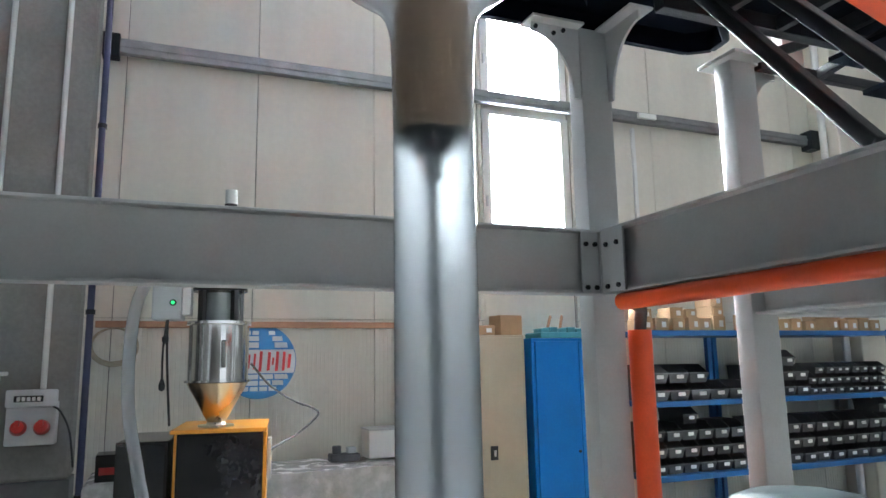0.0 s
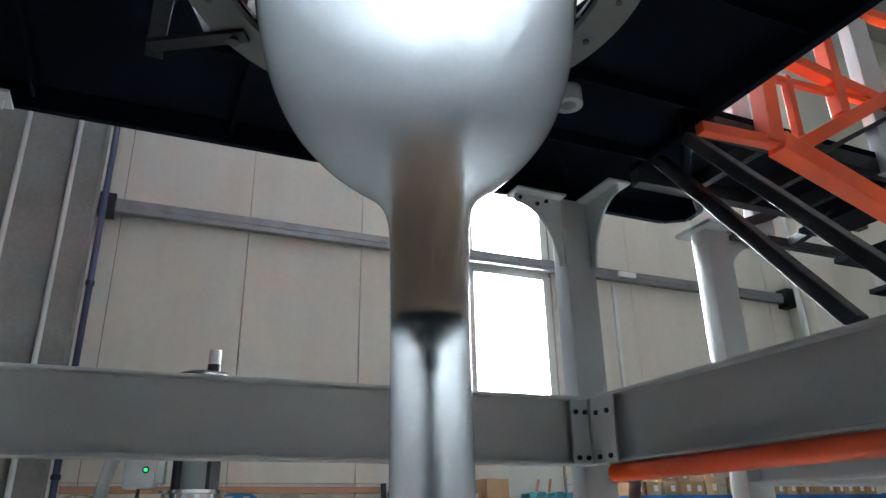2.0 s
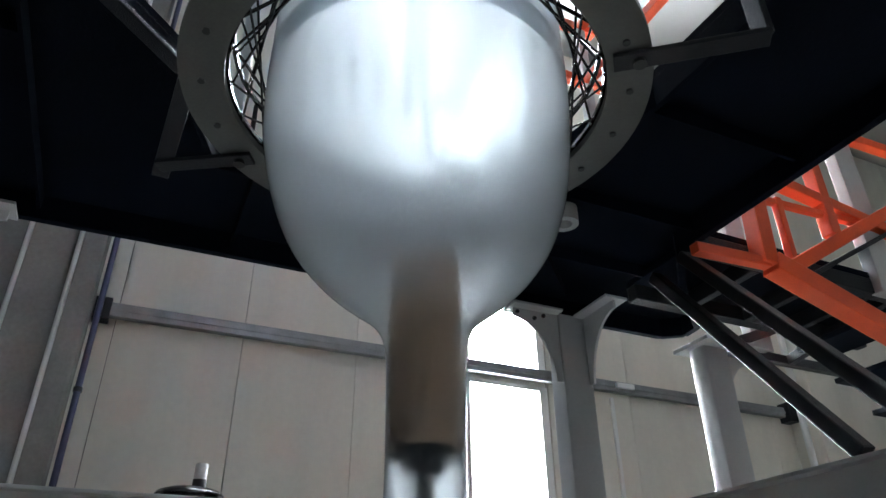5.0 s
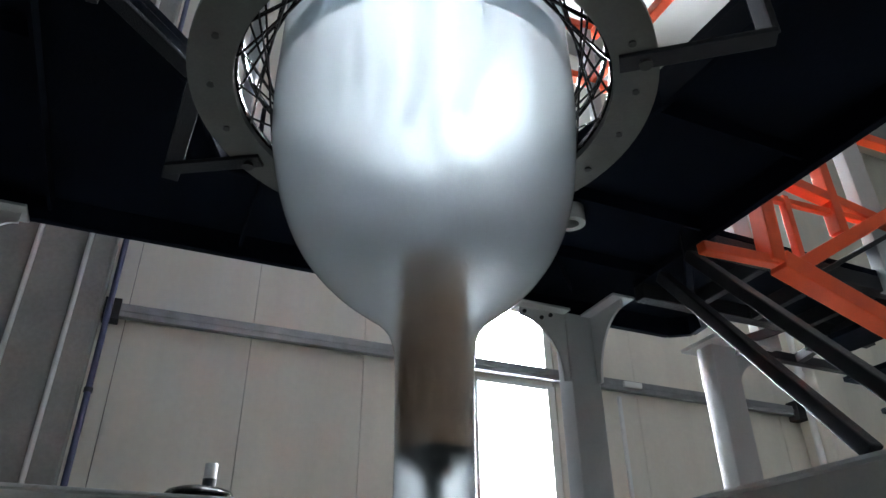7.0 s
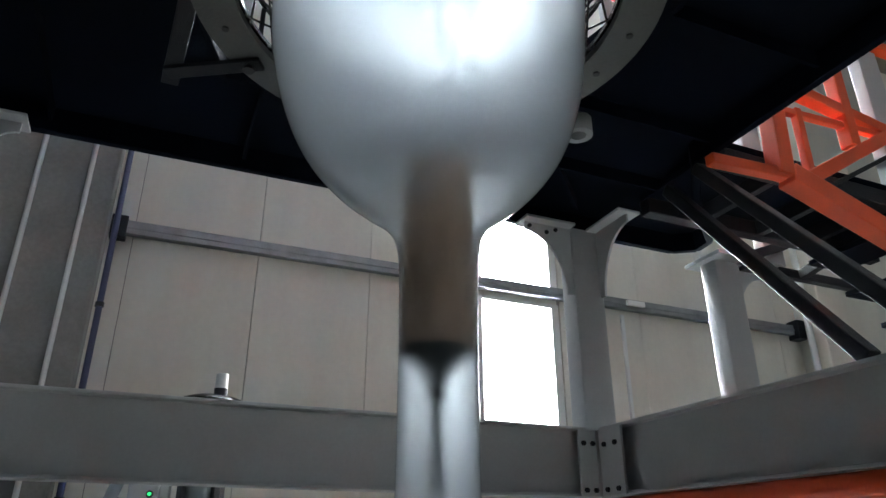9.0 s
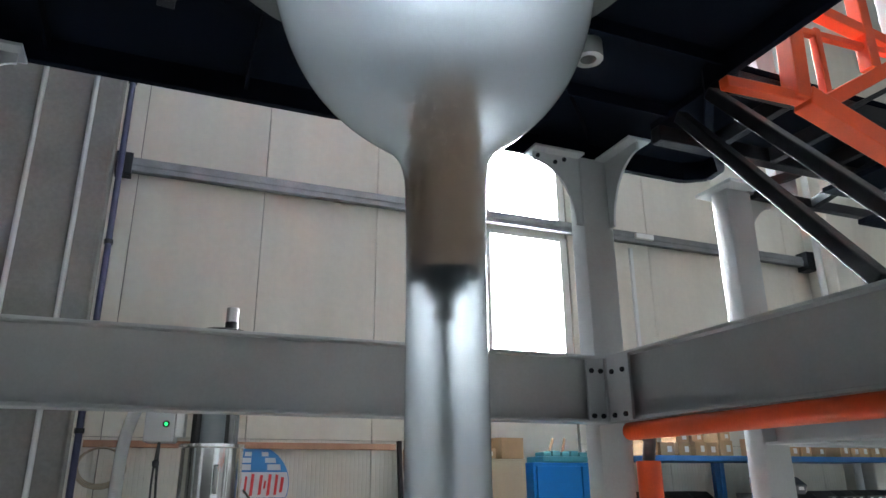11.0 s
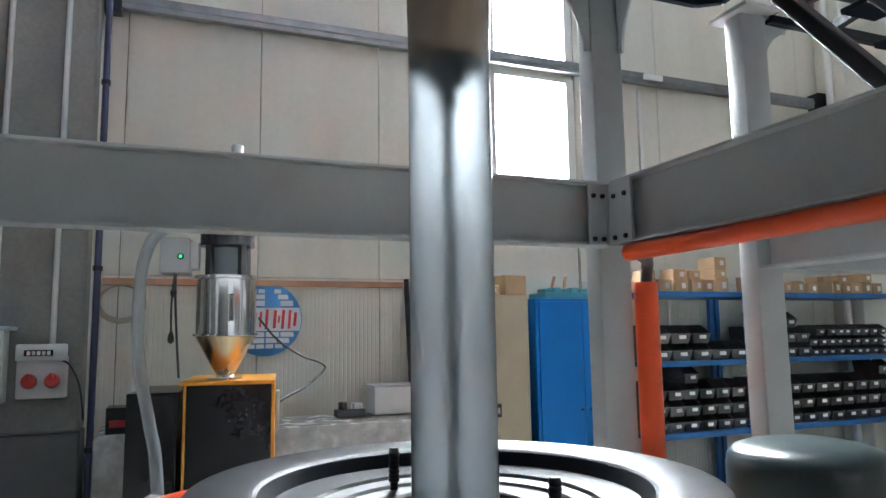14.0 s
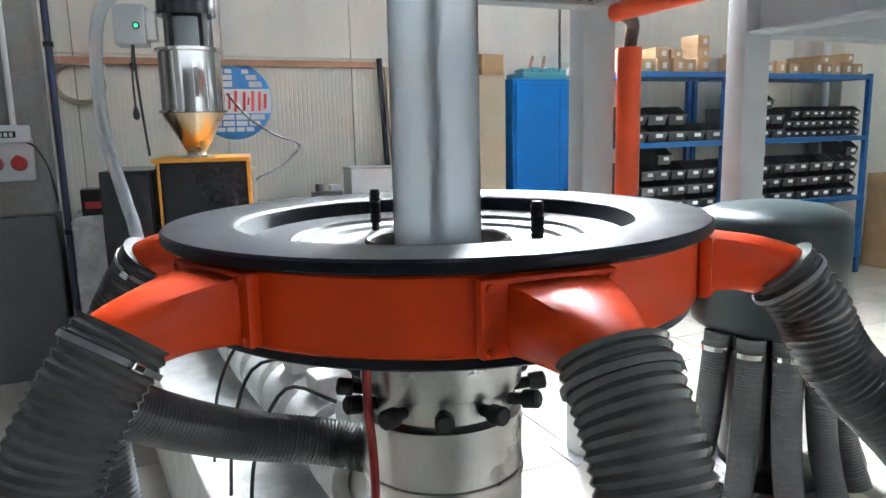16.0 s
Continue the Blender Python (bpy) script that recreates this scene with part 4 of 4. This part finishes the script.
part("knot", lathe([(0, 0), (0.016, 0.015), (0.016, 0.035), (0, 0.05)], 14, m=pose(HX - 0.243, HY - 0.012, 1.78)), M_BLK, cord, smooth=40)
clear = solid("clear_suction_hose", tube(smoothed([(-0.60, 3.6, 2.13), (-0.68, 3.56, 2.13), (-0.755, 3.5, 2.05), (-0.79, 3.46, 1.85), (-0.78, 3.42, 1.5), (-0.71, 3.35, 1.2), (-0.66, 3.3, 0.95), (-0.6, 3.28, 0.05)], 8), 0.028, 16), M_CLEARHOSE, "milky clear suction hose hanging beside the hopper", "hose", smooth=60)

# ---- wall things behind ----
PLACE = HALL
sign = thing("round_wall_sign", "round blue and white globe sign with a red wordmark", "sign", pose(-0.275, WALL_Y - 0.004, 1.70, 90) @ Matrix.Scale(0.955, 4))
part("disc", lathe([(0, 0), (0.268, 0), (0.273, 0.004), (0.273, 0.014), (0.268, 0.018), (0, 0.018)], 64), M_SIGNBLUE, sign, smooth=40)


def disc_patch(pts, z):
    bm = bmesh.new()
    vs = [bm.verts.new((x, y, z)) for x, y in pts]
    bm.faces.new(vs)
    got = bmesh.ops.extrude_face_region(bm, geom=bm.faces[:])
    bmesh.ops.translate(bm, verts=[v for v in got["geom"] if isinstance(v, bmesh.types.BMVert)], vec=(0, 0, 0.003))
    return bm


arc = lambda r, a0, a1, n=14: [(r * math.cos(radians(a0 + (a1 - a0) * k / n)), r * math.sin(radians(a0 + (a1 - a0) * k / n))) for k in range(n + 1)]
part("pale_band", disc_patch(arc(0.266, -19, 19) + arc(0.266, 161, 199), 0.018), M_SIGNWHITE, sign)
for y0, y1 in ((-0.13, -0.095), (-0.175, -0.14), (-0.215, -0.185), (0.10, 0.14), (0.15, 0.185), (0.195, 0.225)):
    w = math.sqrt(0.255 ** 2 - max(abs(y0), abs(y1)) ** 2)
    for k in range(4):
        a, b = -w + 2 * w * k / 4 + 0.006, -w + 2 * w * (k + 1) / 4 - 0.006
        if not (y0 > 0 and k == 2):
            part("pale_patch", disc_patch([(a, y0), (b, y0), (b * 0.97, y1), (a * 0.97, y1)], 0.018), M_SIGNWHITE, sign)
for x, w, h in ((-0.235, 0.03, 0.05), (-0.19, 0.045, 0.025), (-0.125, 0.03, 0.14), (-0.085, 0.022, 0.10), (-0.045, 0.022, 0.11), (-0.005, 0.03, 0.145), (0.055, 0.03, 0.13), (0.09, 0.02, 0.05), (0.115, 0.03, 0.14), (0.165, 0.028, 0.135), (0.205, 0.03, 0.10)):
    part("red_bar", disc_patch([(x, -h / 2 - 0.004), (x + w * 0.7, -h / 2), (x + w, h / 2), (x + w * 0.3, h / 2 + 0.004)], 0.0215), M_SIGNRED, sign)
coil = thing("cable_coil", "pale cable coil hanging on the wall", "cable", pose(-1.21, WALL_Y - 0.03, 1.82, 90))
for k in range(4):
    part("loop", tube([((0.13 + 0.006 * k) * math.cos(2 * math.pi * s / 30), 0.85 * (0.13 + 0.006 * k) * math.sin(2 * math.pi * s / 30) - 0.004 * k, 0.006 * math.sin(s + k)) for s in range(31)], 0.005, 6), M_BEIGE, coil, smooth=60)

panelbox = thing("socket_box", "grey socket distribution box with two red sockets", "socket box", pose(-1.62, 5.058, 1.215))
part("housing", box(-0.115, 0.145, -0.11, 0, 0.02, 0.27, 0.012), M_GREYP, panelbox, smooth=40)
part("cover", box(-0.12, 0.15, -0.135, -0.108, 0.24, 0.34, 0.012), M_GREYP, panelbox, smooth=40)
part("breaker_window", box(-0.075, 0.075, -0.142, -0.134, 0.27, 0.305, 0.003), M_BLKPANEL, panelbox)
for k in range(5):
    part("breaker", box(-0.06 + 0.026 * k, -0.042 + 0.026 * k, -0.147, -0.141, 0.275, 0.298, 0.002), M_WHITEP, panelbox)
for x in (-0.045, 0.075):
    s = part("red_socket", lathe([(0, 0), (0.042, 0), (0.044, 0.012), (0.038, 0.03), (0.035, 0.05), (0.025, 0.055), (0, 0.053)], 28, m=pose(x, -0.108, 0.12, 78)), M_RED, panelbox, smooth=40)
    part("lid_catch", box(x - 0.012, x + 0.012, -0.185, -0.16, 0.135, 0.17, 0.004), M_RED, s)
wbox = thing("white_cabinet", "white wall cabinet with a sloping grey cover", "cabinet", pose(-1.94, 5.058, 1.215))
part("body", box(-0.2, 0.145, -0.16, 0, 0, 0.42, 0.008), M_WHITEP, wbox)
part("cover", box(-0.24, 0.185, -0.22, 0.0, 0.421, 0.445, 0.006), M_GREYP, wbox)
sc = solid("socket_cable", tube(smoothed([(-1.5, 4.95, 1.46), (-1.45, 4.93, 1.42), (-1.40, 4.945, 1.3), (-1.372, 4.95, 1.1)], 6), 0.006, 8), M_BLK, "thin black cable from the socket box", "cable", smooth=40)

table = thing("wrapped_bench", "work bench draped in grey plastic sheeting", "bench")
bm = bmesh.new()
nx, nz = 44, 30
grid = []
for i in range(nx + 1):
    x = -0.72 + 1.55 * i / nx
    row = []
    for j in range(nz + 1):
        f = j / nz
        if f < 0.4:
            y, z = 5.25 - 0.6 * f / 0.4, 1.02
        else:
            y, z = 4.65 - 0.02 * math.sin(f * 9), 1.02 - 1.0 * (f - 0.4) / 0.6
        n = noise.noise((x * 5.0, f * 6.0, 0.3)) + 0.5 * noise.noise((x * 14.0, f * 12.0, 2.0))
        row.append(bm.verts.new((x, min(y - 0.035 * n * (f > 0.35), 5.3), z + 0.012 * n * (f <= 0.4))))
    grid.append(row)
for i in range(nx):
    for j in range(nz):
        bm.faces.new((grid[i][j], grid[i + 1][j], grid[i + 1][j + 1], grid[i][j + 1]))
part("sheet", bm, M_WRAP, table, smooth=70)
part("bench_top", box(-0.70, 0.81, 4.68, 5.28, 0.95, 0.985, 0.003), M_BEIGE, table)
for x in (-0.66, 0.77):
    for y in (4.74, 5.22):
        part("leg", box(x - 0.025, x + 0.025, y - 0.025, y + 0.025, 0, 0.949), M_GREYP, table)
wb = thing("white_box", "small white equipment box on the wrapped bench", "box", pose(0.585, 5.05, 1.03))
part("body", box(-0.16, 0.16, -0.1, 0.1, 0, 0.185, 0.006), M_WHITEP, wb)
part("lid", box(-0.165, 0.165, -0.105, 0.105, 0.186, 0.2, 0.004), M_GREYP, wb)
dev = thing("small_device", "small dark device on the wrapped bench", "device", pose(0.25, 4.95, 1.03))
part("body", box(-0.1, 0.1, -0.05, 0.05, 0, 0.05, 0.008), M_DARKGAP, dev)
part("knob", lathe([(0, 0.05), (0.03, 0.05), (0.03, 0.1), (0, 0.1)], 16, m=pose(-0.05, 0, 0)), M_DARKGAP, dev, smooth=40)
part("knob", box(0.02, 0.08, -0.03, 0.03, 0.05, 0.09, 0.006), M_GREYP, dev)
tb = thing("red_black_box", "black and red carton on the bench by the pillar", "box", pose(-1.02, 4.85, 1.03))
part("body", box(-0.22, 0.2, -0.1, 0.1, 0, 0.15, 0.004), M_BLKPANEL, tb)
part("red_stripe", box(-0.2, 0.1, -0.104, -0.1, 0.04, 0.08), M_RED, tb)
bench2 = thing("low_bench", "low bench draped in grey sheeting by the pillar", "bench")
part("sheet", box(-1.3, -0.74, 4.7, 5.28, 0.0, 1.03, 0.03), M_WRAP, bench2, smooth=40)
bag = solid("black_bag", lathe([(0, 0), (0.16, 0.0), (0.21, 0.1), (0.2, 0.3), (0.15, 0.5), (0.1, 0.62), (0.05, 0.7), (0, 0.72)], 20, m=pose(-1.05, 4.0, 0.0)), M_BLK, "black plastic bag standing on the floor", "bag", smooth=60)
hosec = thing("floor_hose", "dark green hose coiled on the floor", "hose", pose(-0.55, 2.6, 0.02))
for k in range(3):
    part("loop", tube([((0.25 + 0.03 * k) * math.cos(2 * math.pi * s / 28), (0.25 + 0.03 * k) * math.sin(2 * math.pi * s / 28), 0.02 + 0.03 * k) for s in range(29)], 0.018, 8), M_GREENHOSE, hosec, smooth=60)
wire = solid("bent_cable", tube(smoothed([(-0.25, 3.75, 1.68), (-0.15, 3.85, 1.56), (-0.02, 3.95, 1.47), (0.09, 4.0, 1.425), (0.11, 4.0, 1.385), (0.0, 3.9, 1.30), (-0.12, 3.75, 1.25), (-0.145, 3.74, 1.22)], 8), 0.006, 8), M_BLK, "dark bent cable running to the cabinet", "cable", smooth=40, m=HALL.inverted())
rods = thing("leaning_rods", "dark metal bars leaning against the panel wall", "rods")
for k, x in enumerate((0.79, 0.84, 0.90)):
    part("bar", bar((x, 5.05 - 0.03 * k, 0.0), (x - 0.02, 5.27, 2.0 - 0.06 * k), 0.03, 0.03), M_BLACKST if k != 1 else M_BEIGE, rods)

# ---- cabinets and racks ----
CY = 4.98
beige = thing("metal_cabinet", "beige steel cabinet with a black latch", "cabinet")
part("body", box(0.94, 1.665, CY, 5.31, 0, 1.87, 0.006), M_BEIGE, beige)
dr = part("door", box(0.96, 1.63, CY - 0.018, CY - 0.001, 0.06, 1.85, 0.004), M_BEIGE, beige)
part("latch", box(1.345, 1.405, CY - 0.03, CY - 0.018, 0.96, 1.06, 0.005), M_BLK, dr, "black latch plate")
part("latch_grip", box(1.365, 1.385, CY - 0.042, CY - 0.03, 0.985, 1.035, 0.004), M_CHROME, dr)
blue = thing("metal_cabinet", "bright blue two-door steel cabinet", "cabinet")
part("body", box(1.725, 2.55, CY, 5.31, 0, 1.845, 0.006), M_BLUE, blue)
for x0, x1, hx in ((1.75, 2.135, 2.11), (2.14, 2.525, 2.19)):
    d = part("door", box(x0, x1, CY - 0.018, CY - 0.001, 0.06, 1.82, 0.004), M_BLUE, blue)
    part("handle", lathe([(0, 0), (0.012, 0), (0.01, 0.012), (0, 0.012)], 12, m=pose(hx, CY - 0.018, 0.98, 90)), M_BLACKST, d)


def carton(x, y, z, w, d, h, turn=0.0, lab=True):
    c = thing("carton", "small brown cardboard carton on top of the storage", "box", pose(x, y, z, 0, 0, turn), group="cartons")
    part("body", box(-w / 2, w / 2, -d / 2, d / 2, 0, h, 0.003), M_CARD, c)
    if lab:
        part("label", box(-w * 0.02, w * 0.3, -d / 2 - 0.002, -d / 2 - 0.0004, h * 0.25, h * 0.7), M_LABEL, c)


carton(1.56, 5.08, 1.872, 0.2, 0.16, 0.15, 8, False)
carton(1.35, 5.05, 1.872, 0.14, 0.14, 0.07)
case = thing("tool_case", "teal tool case with tools standing in it", "tool case", pose(2.02, 5.12, 1.847))
part("body", box(-0.2, 0.2, -0.13, 0.13, 0, 0.045, 0.008), M_TEAL, case)
for k, x in enumerate((-0.16, -0.08, 0.0, 0.08, 0.16)):
    part("pocket", box(x - 0.035, x + 0.035, -0.13, 0.0, 0.045, 0.075 + 0.01 * (k % 2), 0.005), M_TEAL, case)
for x, t in ((-0.07, 18), (0.05, 12)):
    part("tool_grip", lathe([(0, 0), (0.012, 0), (0.012, 0.12), (0.008, 0.13), (0, 0.13)], 12, m=pose(x, 0, 0.06, 0, t)), M_BROWNRAIL, case, smooth=40)
pb = solid("plastic_bag", lathe([(0, 0), (0.1, 0), (0.13, 0.03), (0.11, 0.08), (0.05, 0.11), (0, 0.11)], 14, m=pose(2.38, 5.1, 1.846)), M_WRAP, "crumpled clear plastic bag on the cabinet", "bag", smooth=60)

RY = 4.776


def rack(x0, x1, levels, label):
    r = thing("storage_rack", label, "shelf rack", group="storage racks")
    for x in (x0, x1 - 0.045):
        for y in (RY, RY + 0.43):
            part("upright", box(x, x + 0.045, y, y + 0.045, 0, levels[0] + 0.01, 0.003), M_BLUE_R, r)
    for z in levels:
        part("shelf", box(x0 + 0.046, x1 - 0.046, RY + 0.002, RY + 0.47, z - 0.045, z, 0.004), M_BLUE_R, r)
    return r


LV = (1.898, 1.335, 0.765, 0.2)
rack(2.61, 3.70, LV, "blue painted steel rack full of black parts bins")
rack(3.72, 5.5, LV, "blue painted steel rack full of small black parts bins")


def make_bin(w, d, h, group, label):
    b = thing("parts_bin", label, "parts bin", group=group)
    bm = bmesh.new()
    prof = [(-d / 2, 0), (d / 2, 0), (d / 2, h), (-d / 2 + d * 0.28, h), (-d / 2 - 0.012, h * 0.55), (-d / 2 - 0.02, h * 0.5)]
    outer = [[bm.verts.new((s * w / 2 * (0.8 if z < h * 0.3 else 1.0), y, z)) for y, z in prof] for s in (-1, 1)]
    t = 0.004
    inner = [[bm.verts.new((s * (w / 2 - t) * (0.8 if z < h * 0.3 else 1.0), y + (t if y < 0 else -t), z + (t if z == 0 else 0))) for y, z in prof] for s in (-1, 1)]
    for k in (0, 1):
        bm.faces.new(outer[k])
        bm.faces.new(inner[k])
    for side in (outer, inner):
        for i in (0, 1, 4, 5):
            j = (i + 1) % 6
            bm.faces.new((side[0][i], side[0][j], side[1][j], side[1][i]))
    for k in (0, 1):
        for i in (2, 3):
            bm.faces.new((outer[k][i], outer[k][i + 1], inner[k][i + 1], inner[k][i]))
    part("tray", bm, M_BIN, b)
    part("label", box(-w * 0.1, w * 0.24, -d / 2 - 0.019, -d / 2 - 0.0155, h * 0.24, h * 0.44), M_LABEL, b)
    return b


big = make_bin(0.20, 0.34, 0.15, "large parts bins", "large black plastic parts bin with a white label")
small = make_bin(0.158, 0.28, 0.14, "small parts bins", "small black plastic parts bin with a white label")
tiny = make_bin(0.108, 0.2, 0.098, "tiny parts bins", "tiny black plastic parts bin with a white label")
BH = {big: 0.138, small: 0.128, tiny: 0.09}
BW = {big: 0.205, small: 0.163, tiny: 0.113}
used = set()


def stack(kind, x, z, rows, skip=()):
    """Rows of bins one on another: each row as (how many, from which column)."""
    for r, (n, first) in enumerate(rows):
        for c in range(n):
            if (r, c) in skip:
                continue
            m = pose(x + BW[kind] * (first + c + 0.5) + random.uniform(-0.004, 0.004), RY + 0.2 + random.uniform(-0.012, 0.012), z + 0.002 + BH[kind] * r, 0, 0, random.uniform(-2, 2))
            if kind in used:
                copy_thing(kind, PLACE @ m)
            else:
                kind.matrix_basis = PLACE @ m
                used.add(kind)


stack(big, 2.66, 1.335, ((5, 0), (3, 0)))
stack(small, 2.66, 0.765, ((4, 0), (4, 0), (4, 0), (1, 2)))
stack(small, 3.32, 0.765, ((2, 0), (2, 0), (2, 0)))
stack(small, 3.78, 1.335, ((4, 0), (4, 0), (2, 1)))
stack(tiny, 4.45, 1.335, ((9, 0), (9, 0), (8, 1)))
stack(small, 3.78, 0.765, ((4, 0), (4, 0), (4, 0)))
stack(small, 4.45, 0.765, ((6, 0), (6, 0), (6, 0), (1, 5)))
for k in range(19):
    x, h = 2.72 + 0.147 * k + random.uniform(-0.012, 0.012), random.uniform(0.085, 0.12)
    if 3.60 < x < 3.80 or k == 13:
        continue
    carton(x, RY + 0.14 + random.uniform(-0.02, 0.03), 1.90, random.uniform(0.115, 0.136), 0.18, h, random.uniform(-4, 4))
    if k in (0, 2, 3, 5, 8, 9, 15, 17):
        carton(x + 0.01, RY + 0.15, 1.901 + h, random.uniform(0.11, 0.13), 0.17, random.uniform(0.07, 0.1), random.uniform(-8, 8))
    if k % 2:
        carton(x, RY + 0.36, 1.90, 0.13, 0.14, random.uniform(0.12, 0.2), 0, False)
for z in (2.014, 2.107):
    carton(3.455, RY + 0.16, z, 0.14, 0.18, 0.092, 6 * (z > 2))
carton(3.45, RY + 0.16, 1.90, 0.14, 0.18, 0.112)
scrap = thing("wire_coil", "coils of bright steel wire in a parts bin", "wire", pose(2.76, RY + 0.15, 1.335 + 0.24))
for k in range(4):
    part("coil", tube([(0.05 * math.cos(2 * math.pi * s / 20) + 0.015 * k, 0.02 * k, 0.05 + 0.05 * math.sin(2 * math.pi * s / 20)) for s in range(21)], 0.004, 6), M_CHROME, scrap, smooth=60)
for x, w in ((3.7, 0.26), (4.3, 0.3), (2.85, 0.2)):
    solid("wrapped_part", lathe([(0, 0), (w * 0.45, 0), (w * 0.55, 0.05), (w * 0.5, 0.12), (w * 0.25, 0.2), (0, 0.22)], 10, m=pose(x, RY + 0.2, 0.202)), M_WRAP, "machine part wrapped in clear plastic on the bottom shelf", "package", group="wrapped parts", smooth=60)
bigcart = thing("large_carton", "large brown cardboard box standing on the floor", "box", pose(6.2, 4.7, 0))
part("body", box(-0.35, 0.35, -0.3, 0.3, 0, 0.95, 0.006), M_CARD, bigcart)
